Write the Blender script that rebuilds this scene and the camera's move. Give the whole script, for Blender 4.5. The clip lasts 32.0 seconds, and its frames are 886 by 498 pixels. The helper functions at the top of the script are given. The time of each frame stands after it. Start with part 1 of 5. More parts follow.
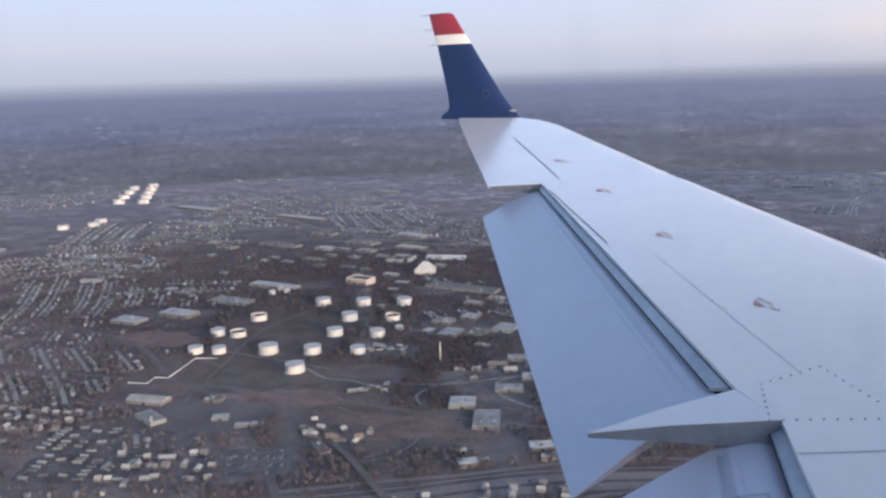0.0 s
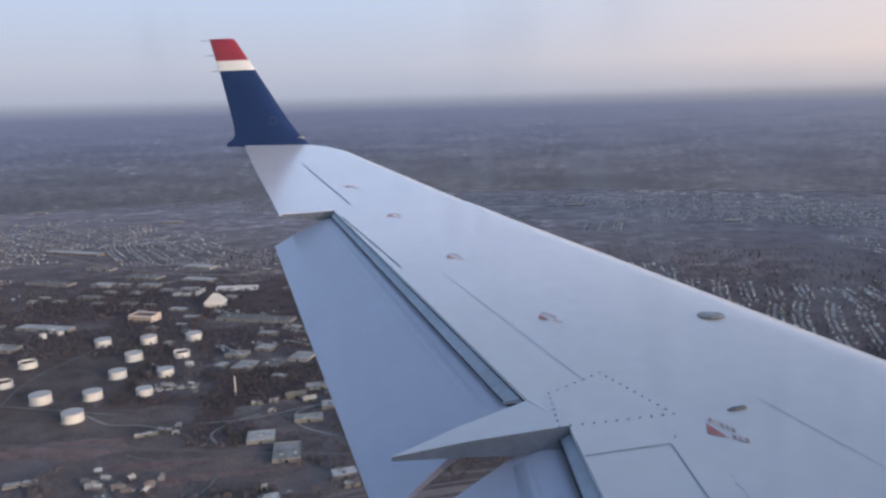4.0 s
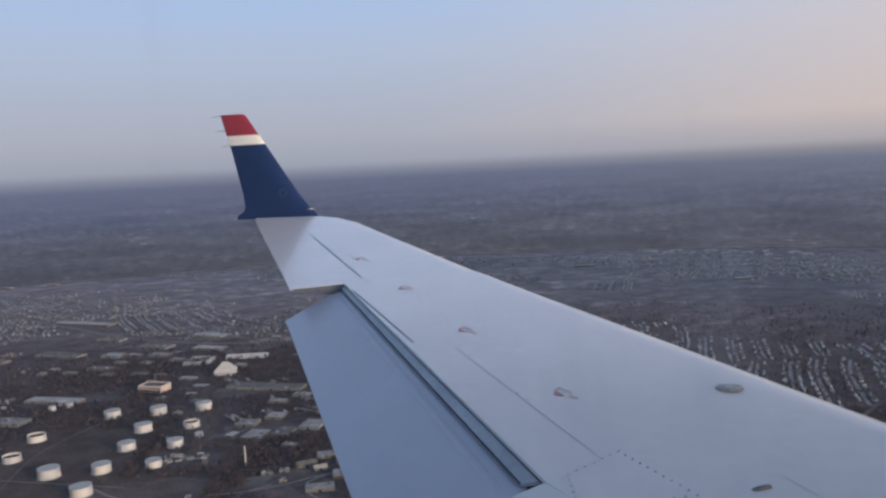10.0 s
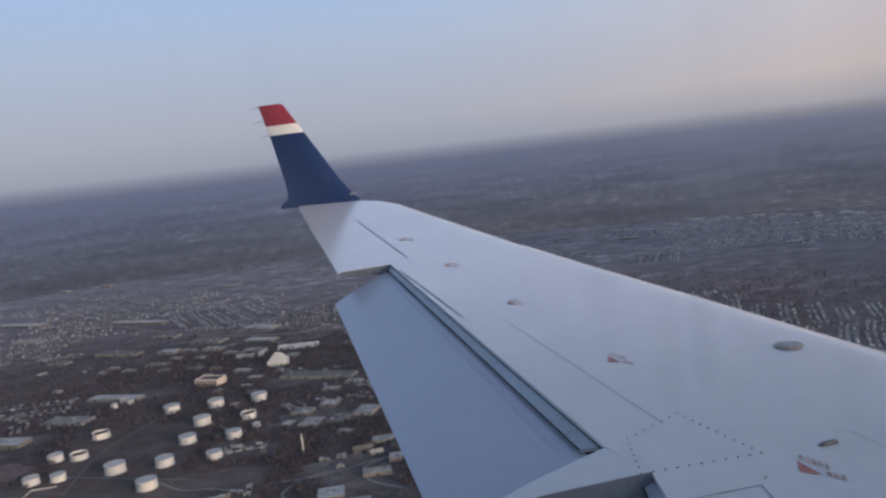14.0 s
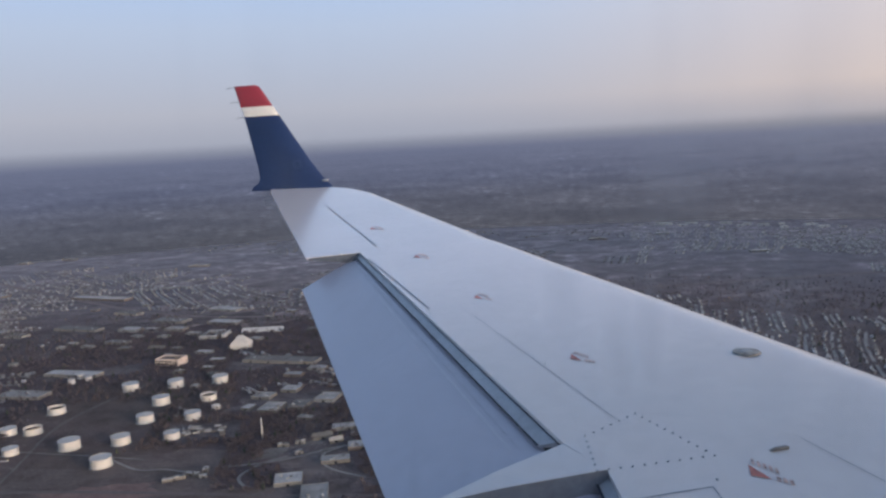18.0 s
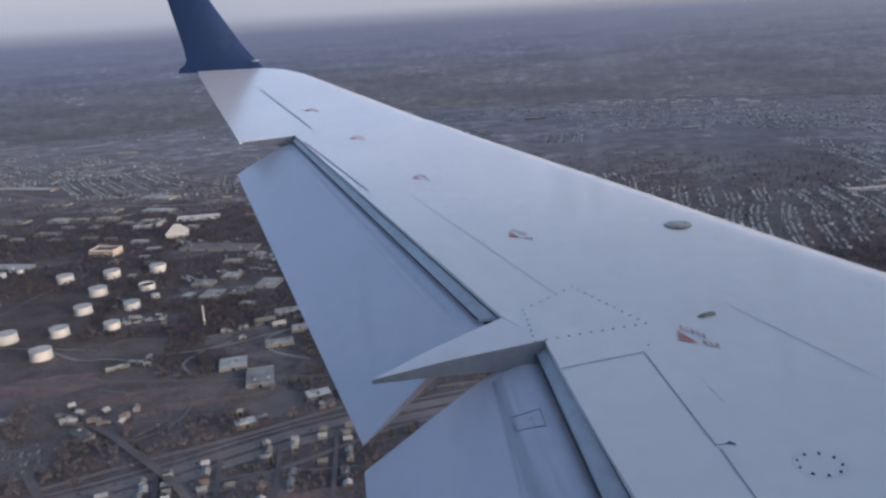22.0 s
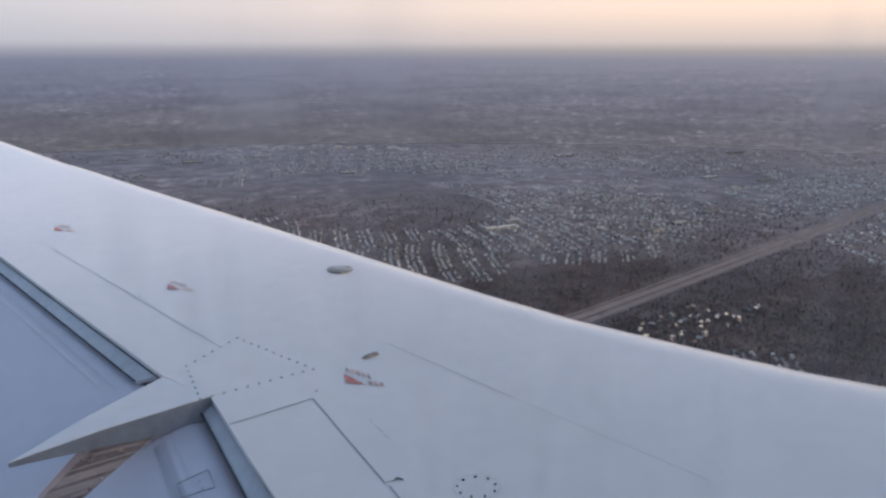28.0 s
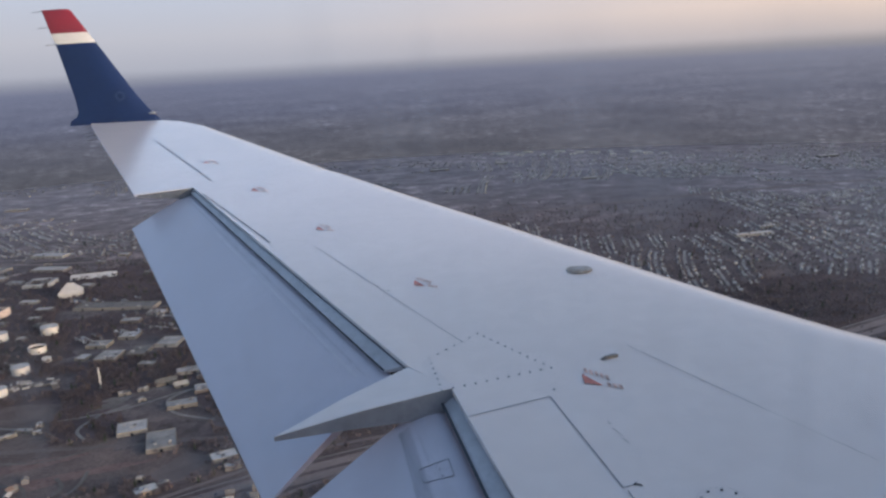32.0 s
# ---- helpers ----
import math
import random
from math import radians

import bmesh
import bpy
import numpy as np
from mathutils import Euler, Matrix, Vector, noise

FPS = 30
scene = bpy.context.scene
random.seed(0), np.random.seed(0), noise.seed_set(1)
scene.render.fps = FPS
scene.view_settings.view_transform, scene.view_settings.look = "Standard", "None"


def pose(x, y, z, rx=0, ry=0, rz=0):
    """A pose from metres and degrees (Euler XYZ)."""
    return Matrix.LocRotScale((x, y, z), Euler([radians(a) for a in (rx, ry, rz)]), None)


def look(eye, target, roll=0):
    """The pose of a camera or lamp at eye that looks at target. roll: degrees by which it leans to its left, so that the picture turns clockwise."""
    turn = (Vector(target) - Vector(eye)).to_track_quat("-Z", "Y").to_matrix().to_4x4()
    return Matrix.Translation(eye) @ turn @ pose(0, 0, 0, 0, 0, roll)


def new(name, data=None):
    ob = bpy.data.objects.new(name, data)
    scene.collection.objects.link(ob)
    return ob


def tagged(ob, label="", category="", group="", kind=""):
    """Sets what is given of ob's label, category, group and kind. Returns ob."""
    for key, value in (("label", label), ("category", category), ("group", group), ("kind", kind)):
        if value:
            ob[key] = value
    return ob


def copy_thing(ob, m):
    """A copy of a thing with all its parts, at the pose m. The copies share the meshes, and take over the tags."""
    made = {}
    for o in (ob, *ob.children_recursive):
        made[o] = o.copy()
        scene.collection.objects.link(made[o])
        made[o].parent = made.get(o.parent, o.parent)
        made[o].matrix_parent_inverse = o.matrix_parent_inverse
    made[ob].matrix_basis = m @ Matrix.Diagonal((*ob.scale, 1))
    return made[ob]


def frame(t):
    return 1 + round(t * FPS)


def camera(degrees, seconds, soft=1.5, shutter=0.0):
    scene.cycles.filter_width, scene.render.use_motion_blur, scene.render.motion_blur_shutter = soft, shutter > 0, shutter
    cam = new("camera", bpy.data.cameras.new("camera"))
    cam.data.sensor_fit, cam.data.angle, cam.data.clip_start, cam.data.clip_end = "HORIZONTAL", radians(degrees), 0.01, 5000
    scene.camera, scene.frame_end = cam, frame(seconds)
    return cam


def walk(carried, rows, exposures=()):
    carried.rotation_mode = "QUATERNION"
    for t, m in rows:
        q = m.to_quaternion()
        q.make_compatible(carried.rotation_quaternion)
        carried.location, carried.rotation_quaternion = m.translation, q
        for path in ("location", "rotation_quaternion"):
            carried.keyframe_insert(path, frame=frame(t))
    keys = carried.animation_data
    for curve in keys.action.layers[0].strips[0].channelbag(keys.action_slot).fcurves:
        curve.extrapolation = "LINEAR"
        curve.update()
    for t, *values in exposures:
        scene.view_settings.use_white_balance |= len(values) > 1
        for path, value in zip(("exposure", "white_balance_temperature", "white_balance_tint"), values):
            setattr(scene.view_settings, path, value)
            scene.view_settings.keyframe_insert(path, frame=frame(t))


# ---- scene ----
ALT = 500.0                      # eye above the ground
cam = camera(57.11, 32.0, soft=2.5)
TURNS = [                        # seconds, yaw, pitch, roll, and the eye beside its mean place
    (0.0, 25.97, -11.58, 1.70, 0.023, -0.010, -0.026), (0.5, 26.05, -11.61, 2.72, 0.023, -0.014, -0.021), (1.0, 23.39, -11.44, 2.50, 0.019, -0.018, -0.025),
    (1.5, 21.29, -11.75, 2.24, 0.021, -0.027, -0.016), (2.0, 18.75, -11.56, 2.21, 0.021, -0.016, -0.024), (2.5, 15.28, -11.37, 2.44, 0.016, -0.014, -0.016),
    (3.0, 12.03, -11.52, 2.37, 0.010, -0.010, -0.020), (3.5, 11.44, -10.85, 1.49, 0.019, -0.025, -0.017), (5.5, 10.52, -8.71, 1.90, 0.015, 0.027, -0.020),
    (6.0, 9.12, -8.00, -0.14, 0.023, 0.019, -0.008), (6.5, 9.37, -7.39, -0.44, 0.021, 0.009, 0.011), (7.0, 9.49, -5.73, 0.31, 0.016, -0.003, 0.019),
    (7.5, 9.32, -5.05, -1.46, 0.016, 0.001, 0.041), (8.0, 10.12, -5.94, 1.16, 0.015, 0.010, 0.048), (8.5, 9.80, -6.14, 0.56, 0.007, 0.006, 0.051),
    (9.0, 11.27, -6.35, 2.18, 0.008, -0.002, 0.046), (9.5, 10.72, -5.97, 2.06, 0.004, -0.009, 0.047), (10.0, 11.77, -5.71, 2.73, 0.006, -0.000, 0.039),
    (10.5, 10.44, -5.54, 2.79, -0.002, -0.008, 0.034), (11.0, 9.83, -6.39, 4.01, -0.010, -0.006, 0.022), (11.5, 10.45, -7.95, 6.92, -0.018, -0.001, 0.012),
    (12.0, 11.92, -7.92, 5.33, -0.016, 0.004, 0.007), (12.5, 11.46, -9.06, 4.93, -0.018, 0.002, -0.001), (13.0, 11.70, -7.76, 4.85, -0.011, 0.007, -0.004),
    (13.5, 13.80, -7.96, 5.25, -0.011, 0.011, -0.006), (14.0, 14.44, -6.80, 6.27, -0.010, 0.006, -0.000), (14.5, 15.68, -8.15, 5.49, -0.012, -0.002, 0.011),
    (15.0, 15.28, -7.62, 5.29, -0.008, 0.010, -0.015), (15.5, 13.28, -7.44, 4.17, -0.007, 0.000, 0.002), (17.5, 13.69, -6.74, 3.52, -0.015, 0.000, 0.007),
    (18.0, 12.69, -7.52, 3.06, -0.008, -0.008, 0.002), (18.5, 8.95, -7.30, 2.57, -0.017, 0.005, 0.008), (19.0, 5.79, -8.33, 2.35, -0.010, 0.004, 0.001),
    (19.5, 2.94, -8.55, 1.79, -0.009, 0.004, 0.006), (20.0, 0.55, -9.49, 2.07, -0.012, 0.008, 0.004), (20.5, -0.76, -9.96, 2.19, -0.010, -0.003, 0.003),
    (21.0, -1.50, -10.75, 2.22, -0.009, 0.001, 0.003), (21.5, 0.69, -11.81, 3.12, -0.008, 0.003, -0.003), (22.0, 8.18, -16.04, 3.52, -0.010, -0.009, -0.007),
    (22.5, 15.27, -19.14, 1.99, -0.010, -0.005, -0.012), (23.0, 19.01, -20.14, 1.85, -0.017, -0.012, -0.012), (23.5, 20.38, -18.48, 2.38, -0.010, -0.006, -0.016),
    (24.0, 14.94, -17.19, 1.49, -0.006, -0.004, -0.009), (24.5, 12.92, -16.72, 1.09, -0.004, -0.004, -0.012), (25.0, 11.97, -16.16, 1.59, -0.008, -0.005, -0.012),
    (25.5, 7.04, -16.32, 1.48, 0.000, 0.004, -0.006), (26.0, 3.66, -14.68, 2.67, 0.012, -0.002, -0.001), (26.5, -2.37, -15.44, 1.24, 0.001, 0.007, 0.001),
    (28.5, -15.84, -13.34, 0.16, -0.004, 0.006, 0.004), (29.0, -10.65, -14.35, 1.82, 0.009, 0.009, -0.004), (29.5, -2.84, -15.29, 2.60, 0.011, 0.011, -0.016),
    (30.0, -2.00, -15.58, 2.65, 0.009, 0.011, -0.019), (30.5, 0.61, -15.69, 2.56, 0.013, 0.007, -0.014), (31.0, 1.62, -14.86, 3.46, 0.009, 0.010, -0.014),
    (31.5, 2.16, -13.48, 3.34, 0.006, 0.017, -0.019), (32.0, 1.56, -12.80, 3.17, 0.001, 0.019, -0.027),
]
walk(cam, [(t, pose(x, y, ALT + z, 90 + pitch, roll, yaw)) for t, yaw, pitch, roll, x, y, z in TURNS],
     [(t, e, k, 13) for t, e, k in ((0, 1.37, 6280), (1, 1.40, 6280), (2, 1.36, 6280), (3, 1.18, 6280), (5.5, 1.04, 6340), (6, 1.02, 6400), (7, 1.04, 6480), (8, 0.97, 6450), (9, 0.88, 6380), (10, 0.72, 6380), (11, 0.78, 6450), (12, 0.85, 6400), (13, 0.98, 6320), (14, 0.68, 6380), (15, 0.86, 6400), (18, 0.86, 6420), (20, 0.83, 6480), (21, 0.97, 6450), (22, 1.01, 6330), (23, 1.07, 6560), (23.4, 1.12, 6580), (24, 1.54, 6680), (25, 1.36, 6500), (26, 1.15, 6400), (28.5, 1.3, 7050), (30, 1.04, 6650), (31, 0.95, 6560), (32, 1.03, 6700))])

# ---------------------------------------------------------------- sky and light
SUN_EL, SUN_AZ = 8.0, -27.0      # degrees; the sun stands low, ahead of the aircraft and on its far side
world = bpy.data.worlds.new("sky")
scene.world = world
world.use_nodes = True
wn = world.node_tree.nodes
sky = wn.new("ShaderNodeTexSky")
sky.sky_type = "NISHITA"
sky.sun_disc = False
sky.sun_elevation, sky.sun_rotation = radians(SUN_EL), radians(90 - SUN_AZ)
sky.altitude, sky.air_density, sky.dust_density, sky.ozone_density = 500, 1.0, 2.6, 1.5
wn["Background"].inputs["Strength"].default_value = 0.15
world.node_tree.links.new(sky.outputs[0], wn["Background"].inputs[0])
sun_data = bpy.data.lights.new("sun", "SUN")
sun_data.energy, sun_data.angle, sun_data.color = 0.98, radians(10), (1.0, 0.88, 0.79)
sun = new("sun", sun_data)
a, e = radians(SUN_AZ), radians(SUN_EL)
sun.matrix_world = look((math.cos(a) * math.cos(e) * 50, math.sin(a) * math.cos(e) * 50, ALT + math.sin(e) * 50), (0, 0, ALT))


# ---------------------------------------------------------------- materials
def material(name, rough=0.6, metal=0.0):
    m = bpy.data.materials.new(name)
    m.use_nodes = True
    n, l = m.node_tree.nodes, m.node_tree.links
    b = n["Principled BSDF"]
    b.inputs["Roughness"].default_value, b.inputs["Metallic"].default_value = rough, metal
    return m, n, l, b


def ramp(n, stops):
    r = n.new("ShaderNodeValToRGB")
    while len(r.color_ramp.elements) < len(stops):
        r.color_ramp.elements.new(0.5)
    for el, (p, c) in zip(r.color_ramp.elements, stops):
        el.position, el.color = p, (*c, 1)
    return r


def noise_tex(n, l, scale, detail=4, coord="Object", rough=0.6):
    tc, t = n.new("ShaderNodeTexCoord"), n.new("ShaderNodeTexNoise")
    t.inputs["Scale"].default_value, t.inputs["Detail"].default_value = scale, detail
    t.inputs["Roughness"].default_value = rough
    l.new(tc.outputs[coord], t.inputs["Vector"])
    return t


def mixed(n, l, fac, a, b, mode="MIX"):
    m = n.new("ShaderNodeMix")
    m.data_type, m.blend_type = "RGBA", mode
    for i, v in ((0, fac), (6, a), (7, b)):
        if hasattr(v, "is_linked"):
            l.new(v, m.inputs[i])
        elif i == 0:
            m.inputs[0].default_value = v
        else:
            m.inputs[i].default_value = (*v, 1)
    return m.outputs[2]


def paint(name, color, rough=0.45, vary=0.06, scale=3.0, fine=40.0, bump=0.0):
    """Paint with faint large stains and fine grime."""
    m, n, l, b = material(name, rough)
    t1, t2 = noise_tex(n, l, scale), noise_tex(n, l, fine, 6)
    dark = tuple(c * (1 - 2 * vary) for c in color)
    lite = tuple(min(1, c * (1 + vary)) for c in color)
    r = ramp(n, [(0.3, dark), (0.7, lite)])
    l.new(t1.outputs[0], r.inputs[0])
    r2 = ramp(n, [(0.35, (1 - 1.5 * vary,) * 3), (0.6, (1, 1, 1))])
    l.new(t2.outputs[0], r2.inputs[0])
    l.new(mixed(n, l, 1.0, r.outputs[0], r2.outputs[0], "MULTIPLY"), b.inputs["Base Color"])
    if bump:
        bp = n.new("ShaderNodeBump")
        bp.inputs["Strength"].default_value = bump
        l.new(t2.outputs[0], bp.inputs["Height"])
        l.new(bp.outputs[0], b.inputs["Normal"])
    return m


def islands(name, stops, rough=0.8, constant=True):
    """Each loose piece takes one of several colours."""
    m, n, l, b = material(name, rough)
    g = n.new("ShaderNodeNewGeometry")
    r = ramp(n, stops)
    if constant:
        r.color_ramp.interpolation = "CONSTANT"
    l.new(g.outputs["Random Per Island"], r.inputs[0])
    t = noise_tex(n, l, 0.35, 3)
    r2 = ramp(n, [(0.3, (0.75,) * 3), (0.7, (1.1,) * 3)])
    l.new(t.outputs[0], r2.inputs[0])
    l.new(mixed(n, l, 1.0, r.outputs[0], r2.outputs[0], "MULTIPLY"), b.inputs["Base Color"])
    return m


def by_object(name, stops, rough=0.8, scale=0.5, low=0.8, high=1.05):
    m, n, l, b = material(name, rough)
    g = n.new("ShaderNodeObjectInfo")
    r = ramp(n, stops)
    r.color_ramp.interpolation = "CONSTANT"
    l.new(g.outputs["Random"], r.inputs[0])
    t = noise_tex(n, l, scale, 5)
    r2 = ramp(n, [(0.3, (low,) * 3), (0.7, (high,) * 3)])
    l.new(t.outputs[0], r2.inputs[0])
    l.new(mixed(n, l, 1.0, r.outputs[0], r2.outputs[0], "MULTIPLY"), b.inputs["Base Color"])
    return m


WING_WHITE = paint("wing_white_paint", (0.84, 0.775, 0.77), 0.20, 0.03, 0.8, 14)
coat = WING_WHITE.node_tree.nodes["Principled BSDF"]
coat.inputs["Coat Weight"].default_value, coat.inputs["Coat Roughness"].default_value = 0.22, 0.18
FLAP_GREY = paint("flap_grey_paint", (0.61, 0.580, 0.665), 0.34, 0.03, 0.9, 14)
FLAP_HIGHLIGHT = paint("flap_highlight", (0.665, 0.638, 0.71), 0.34, 0.04, 6, 30)
FLAP_GRIME_SHADE = paint("flap_grime_shade", (0.565, 0.545, 0.625), 0.45, 0.08, 6, 30)
VANE_GREY = paint("vane_grey_paint", (0.54, 0.54, 0.59), 0.4, 0.10, 1.5, 25)
GAP_SHADE = paint("gap_shade_dark", (0.045, 0.055, 0.075), 0.6, 0.15)
NAVY = paint("winglet_navy", (0.007, 0.026, 0.112), 0.45, 0.08, 2.5)
BAND_WHITE = paint("band_white", (0.78, 0.78, 0.80), 0.4)
BAND_RED = paint("band_red", (0.27, 0.026, 0.048), 0.4)
SEAM = paint("seam_grey", (0.30, 0.31, 0.35), 0.7, 0.15, 8)
DECAL_RED = paint("decal_red", (0.72, 0.22, 0.17), 0.35, 0.2, 30)
DECAL_PALE = paint("decal_worn", (0.84, 0.55, 0.48), 0.35, 0.25, 40)
CAP_BROWN = paint("cap_brown", (0.40, 0.36, 0.32), 0.5, 0.2, 30)
VENT_BROWN = paint("vent_brown", (0.27, 0.235, 0.21), 0.5, 0.2, 30)
STEEL = paint("dark_steel", (0.10, 0.10, 0.11), 0.4, 0.1, 20)
TANK_WHITE = paint("tank_white", (0.534, 0.520, 0.512), 0.5, 0.06, 0.06, 0.6)
TANK_ROOF = paint("tank_roof", (0.46, 0.455, 0.455), 0.6, 0.08, 0.05, 0.5)
RUST = paint("tank_rust", (0.10, 0.075, 0.06), 0.8, 0.2, 0.1, 0.7)
WALL_PALE = by_object("pale_walls", [(0, (0.20, 0.19, 0.185)), (0.35, (0.15, 0.14, 0.132)), (0.6, (0.26, 0.255, 0.25)), (0.85, (0.145, 0.12, 0.11))])
ROOF_FLAT = by_object("flat_roofs", [(0, (0.25, 0.245, 0.242)), (0.3, (0.18, 0.174, 0.17)), (0.5, (0.31, 0.305, 0.30)), (0.75, (0.145, 0.138, 0.132))], 0.8, 0.07, 0.62, 1.2)
ROOF_WHITE = paint("white_membrane_roof", (0.44, 0.43, 0.425), 0.6, 0.16, 0.05, 0.4)
ROOF_HOUSE = by_object("house_shingles", [(0, (0.18, 0.17, 0.165)), (0.22, (0.27, 0.262, 0.258)), (0.45, (0.34, 0.335, 0.33)), (0.65, (0.18, 0.135, 0.12)), (0.80, (0.42, 0.415, 0.41))])
HOME_ROOF = by_object("home_roofs", [(0, (0.340, 0.332, 0.323)), (0.3, (0.221, 0.212, 0.208)), (0.5, (0.442, 0.438, 0.433)), (0.7, (0.153, 0.140, 0.136))])
TRACK = paint("dirt_track", (0.174, 0.157, 0.149), 0.95, 0.2, 0.03, 0.3)
GLASS_DARK = paint("dark_window", (0.03, 0.035, 0.045), 0.15, 0.1, 1)
ASPHALT = paint("asphalt", (0.144, 0.116, 0.114), 0.85, 0.12, 0.02, 0.3)
CONCRETE = paint("concrete_road", (0.212, 0.170, 0.165), 0.85, 0.10, 0.02, 0.3)
GRAVEL = paint("pale_gravel", (0.264, 0.248, 0.239), 0.9, 0.15, 0.02, 0.3)
BARK = islands("bare_branches", [(0, (0.145, 0.122, 0.137)), (0.35, (0.163, 0.137, 0.154)), (0.6, (0.137, 0.116, 0.132)), (0.8, (0.167, 0.138, 0.153))], 0.95)
EVERGREEN = islands("evergreen", [(0, (0.030, 0.045, 0.028)), (0.5, (0.045, 0.055, 0.035))], 0.9)
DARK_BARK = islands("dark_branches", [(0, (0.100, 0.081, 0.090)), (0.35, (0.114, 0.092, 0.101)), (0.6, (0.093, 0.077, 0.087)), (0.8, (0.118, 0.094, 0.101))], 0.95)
FAR_ROOFS = islands("far_roofs", [(0, (0.299, 0.299, 0.309)), (0.22, (0.211, 0.209, 0.216)), (0.46, (0.167, 0.160, 0.162)), (0.66, (0.387, 0.387, 0.400)), (0.82, (0.163, 0.139, 0.135)), (0.93, (0.546, 0.546, 0.564))], 0.7)
FAR_WALLS = islands("far_walls", [(0, (0.214, 0.210, 0.221)), (0.3, (0.160, 0.153, 0.159)), (0.6, (0.269, 0.265, 0.278)), (0.85, (0.139, 0.121, 0.122))], 0.85)
PALE_ROOFS = islands("pale_roofs", [(0, (0.391, 0.391, 0.395)), (0.25, (0.260, 0.257, 0.259)), (0.42, (0.195, 0.186, 0.184)), (0.62, (0.465, 0.465, 0.470)), (0.82, (0.195, 0.167, 0.158)), (0.93, (0.651, 0.651, 0.658))], 0.7)
PALE_WALLS = islands("pale_siding", [(0, (0.44, 0.43, 0.425)), (0.3, (0.31, 0.295, 0.288)), (0.55, (0.58, 0.57, 0.56)), (0.88, (0.23, 0.20, 0.188))], 0.85)
HOUSE_WALL = by_object("house_walls", [(0, (0.200, 0.194, 0.205)), (0.35, (0.152, 0.141, 0.143)), (0.6, (0.247, 0.243, 0.257)), (0.85, (0.120, 0.097, 0.096))])
CAR_MIX = by_object("car_paint", [(0, (0.6, 0.6, 0.6)), (0.18, (0.05, 0.05, 0.06)), (0.5, (0.22, 0.23, 0.25)), (0.65, (0.06, 0.08, 0.16)), (0.88, (0.25, 0.04, 0.04)), (0.93, (0.7, 0.7, 0.69))], 0.3)
SHADE_LENS_GREY = paint("shade_and_lens_grey", (0.30, 0.32, 0.36), 0.5, 0.1, 6)
STREET_PALE = paint("pale_streets", (0.34, 0.325, 0.315), 0.9, 0.15, 0.01, 0.2)
SCREW_GREY = paint("screw_grey", (0.20, 0.21, 0.24), 0.5, 0.1, 20)
SCREW_DARK = paint("screw_dark", (0.035, 0.035, 0.045), 0.5, 0.1, 20)
RIB_GREY = paint("rib_primer", (0.15, 0.17, 0.20), 0.6, 0.15, 10)
SEAL_GREY = paint("rubber_seal", (0.50, 0.49, 0.47), 0.7, 0.1, 20)
PANEL_GREY = paint("cabin_panel", (0.55, 0.55, 0.55), 0.7, 0.04, 8)


def calc(n, l, op, x, y):
    q = n.new("ShaderNodeMath")
    q.operation = op
    for i, v in enumerate((x, y)):
        if hasattr(v, "is_linked"):
            l.new(v, q.inputs[i])
        else:
            q.inputs[i].default_value = v
    return q.outputs[0]


def land_tint(n, l, plan):
    """Woods, suburbs and pale roofs of the wide land, from its plan in metres."""
    def tex(scale, detail, rough):
        t = n.new("ShaderNodeTexNoise")
        t.inputs["Scale"].default_value, t.inputs["Detail"].default_value, t.inputs["Roughness"].default_value = scale, detail, rough
        l.new(plan, t.inputs["Vector"])
        return t.outputs[0]
    wide, roofs = tex(0.0011, 7, 0.66), tex(0.011, 4, 0.75)
    woods = ramp(n, [(0.36, (0.74, 0.75, 0.78)), (0.47, (0.90, 0.90, 0.91)), (0.56, (1.05, 1.04, 1.03)), (0.68, (1.20, 1.18, 1.16))])
    l.new(wide, woods.inputs[0])
    pale = ramp(n, [(0.40, (0.80, 0.80, 0.81)), (0.52, (1, 1, 1)), (0.60, (1.35, 1.34, 1.32)), (0.68, (2.3, 2.27, 2.22))])
    l.new(roofs, pale.inputs[0])
    built = ramp(n, [(0.44, (0.15, 0.15, 0.15)), (0.58, (1, 1, 1))])
    l.new(wide, built.inputs[0])
    spots = mixed(n, l, built.outputs[0], (1, 1, 1), pale.outputs[0])
    return mixed(n, l, 1.0, woods.outputs[0], spots, "MULTIPLY")


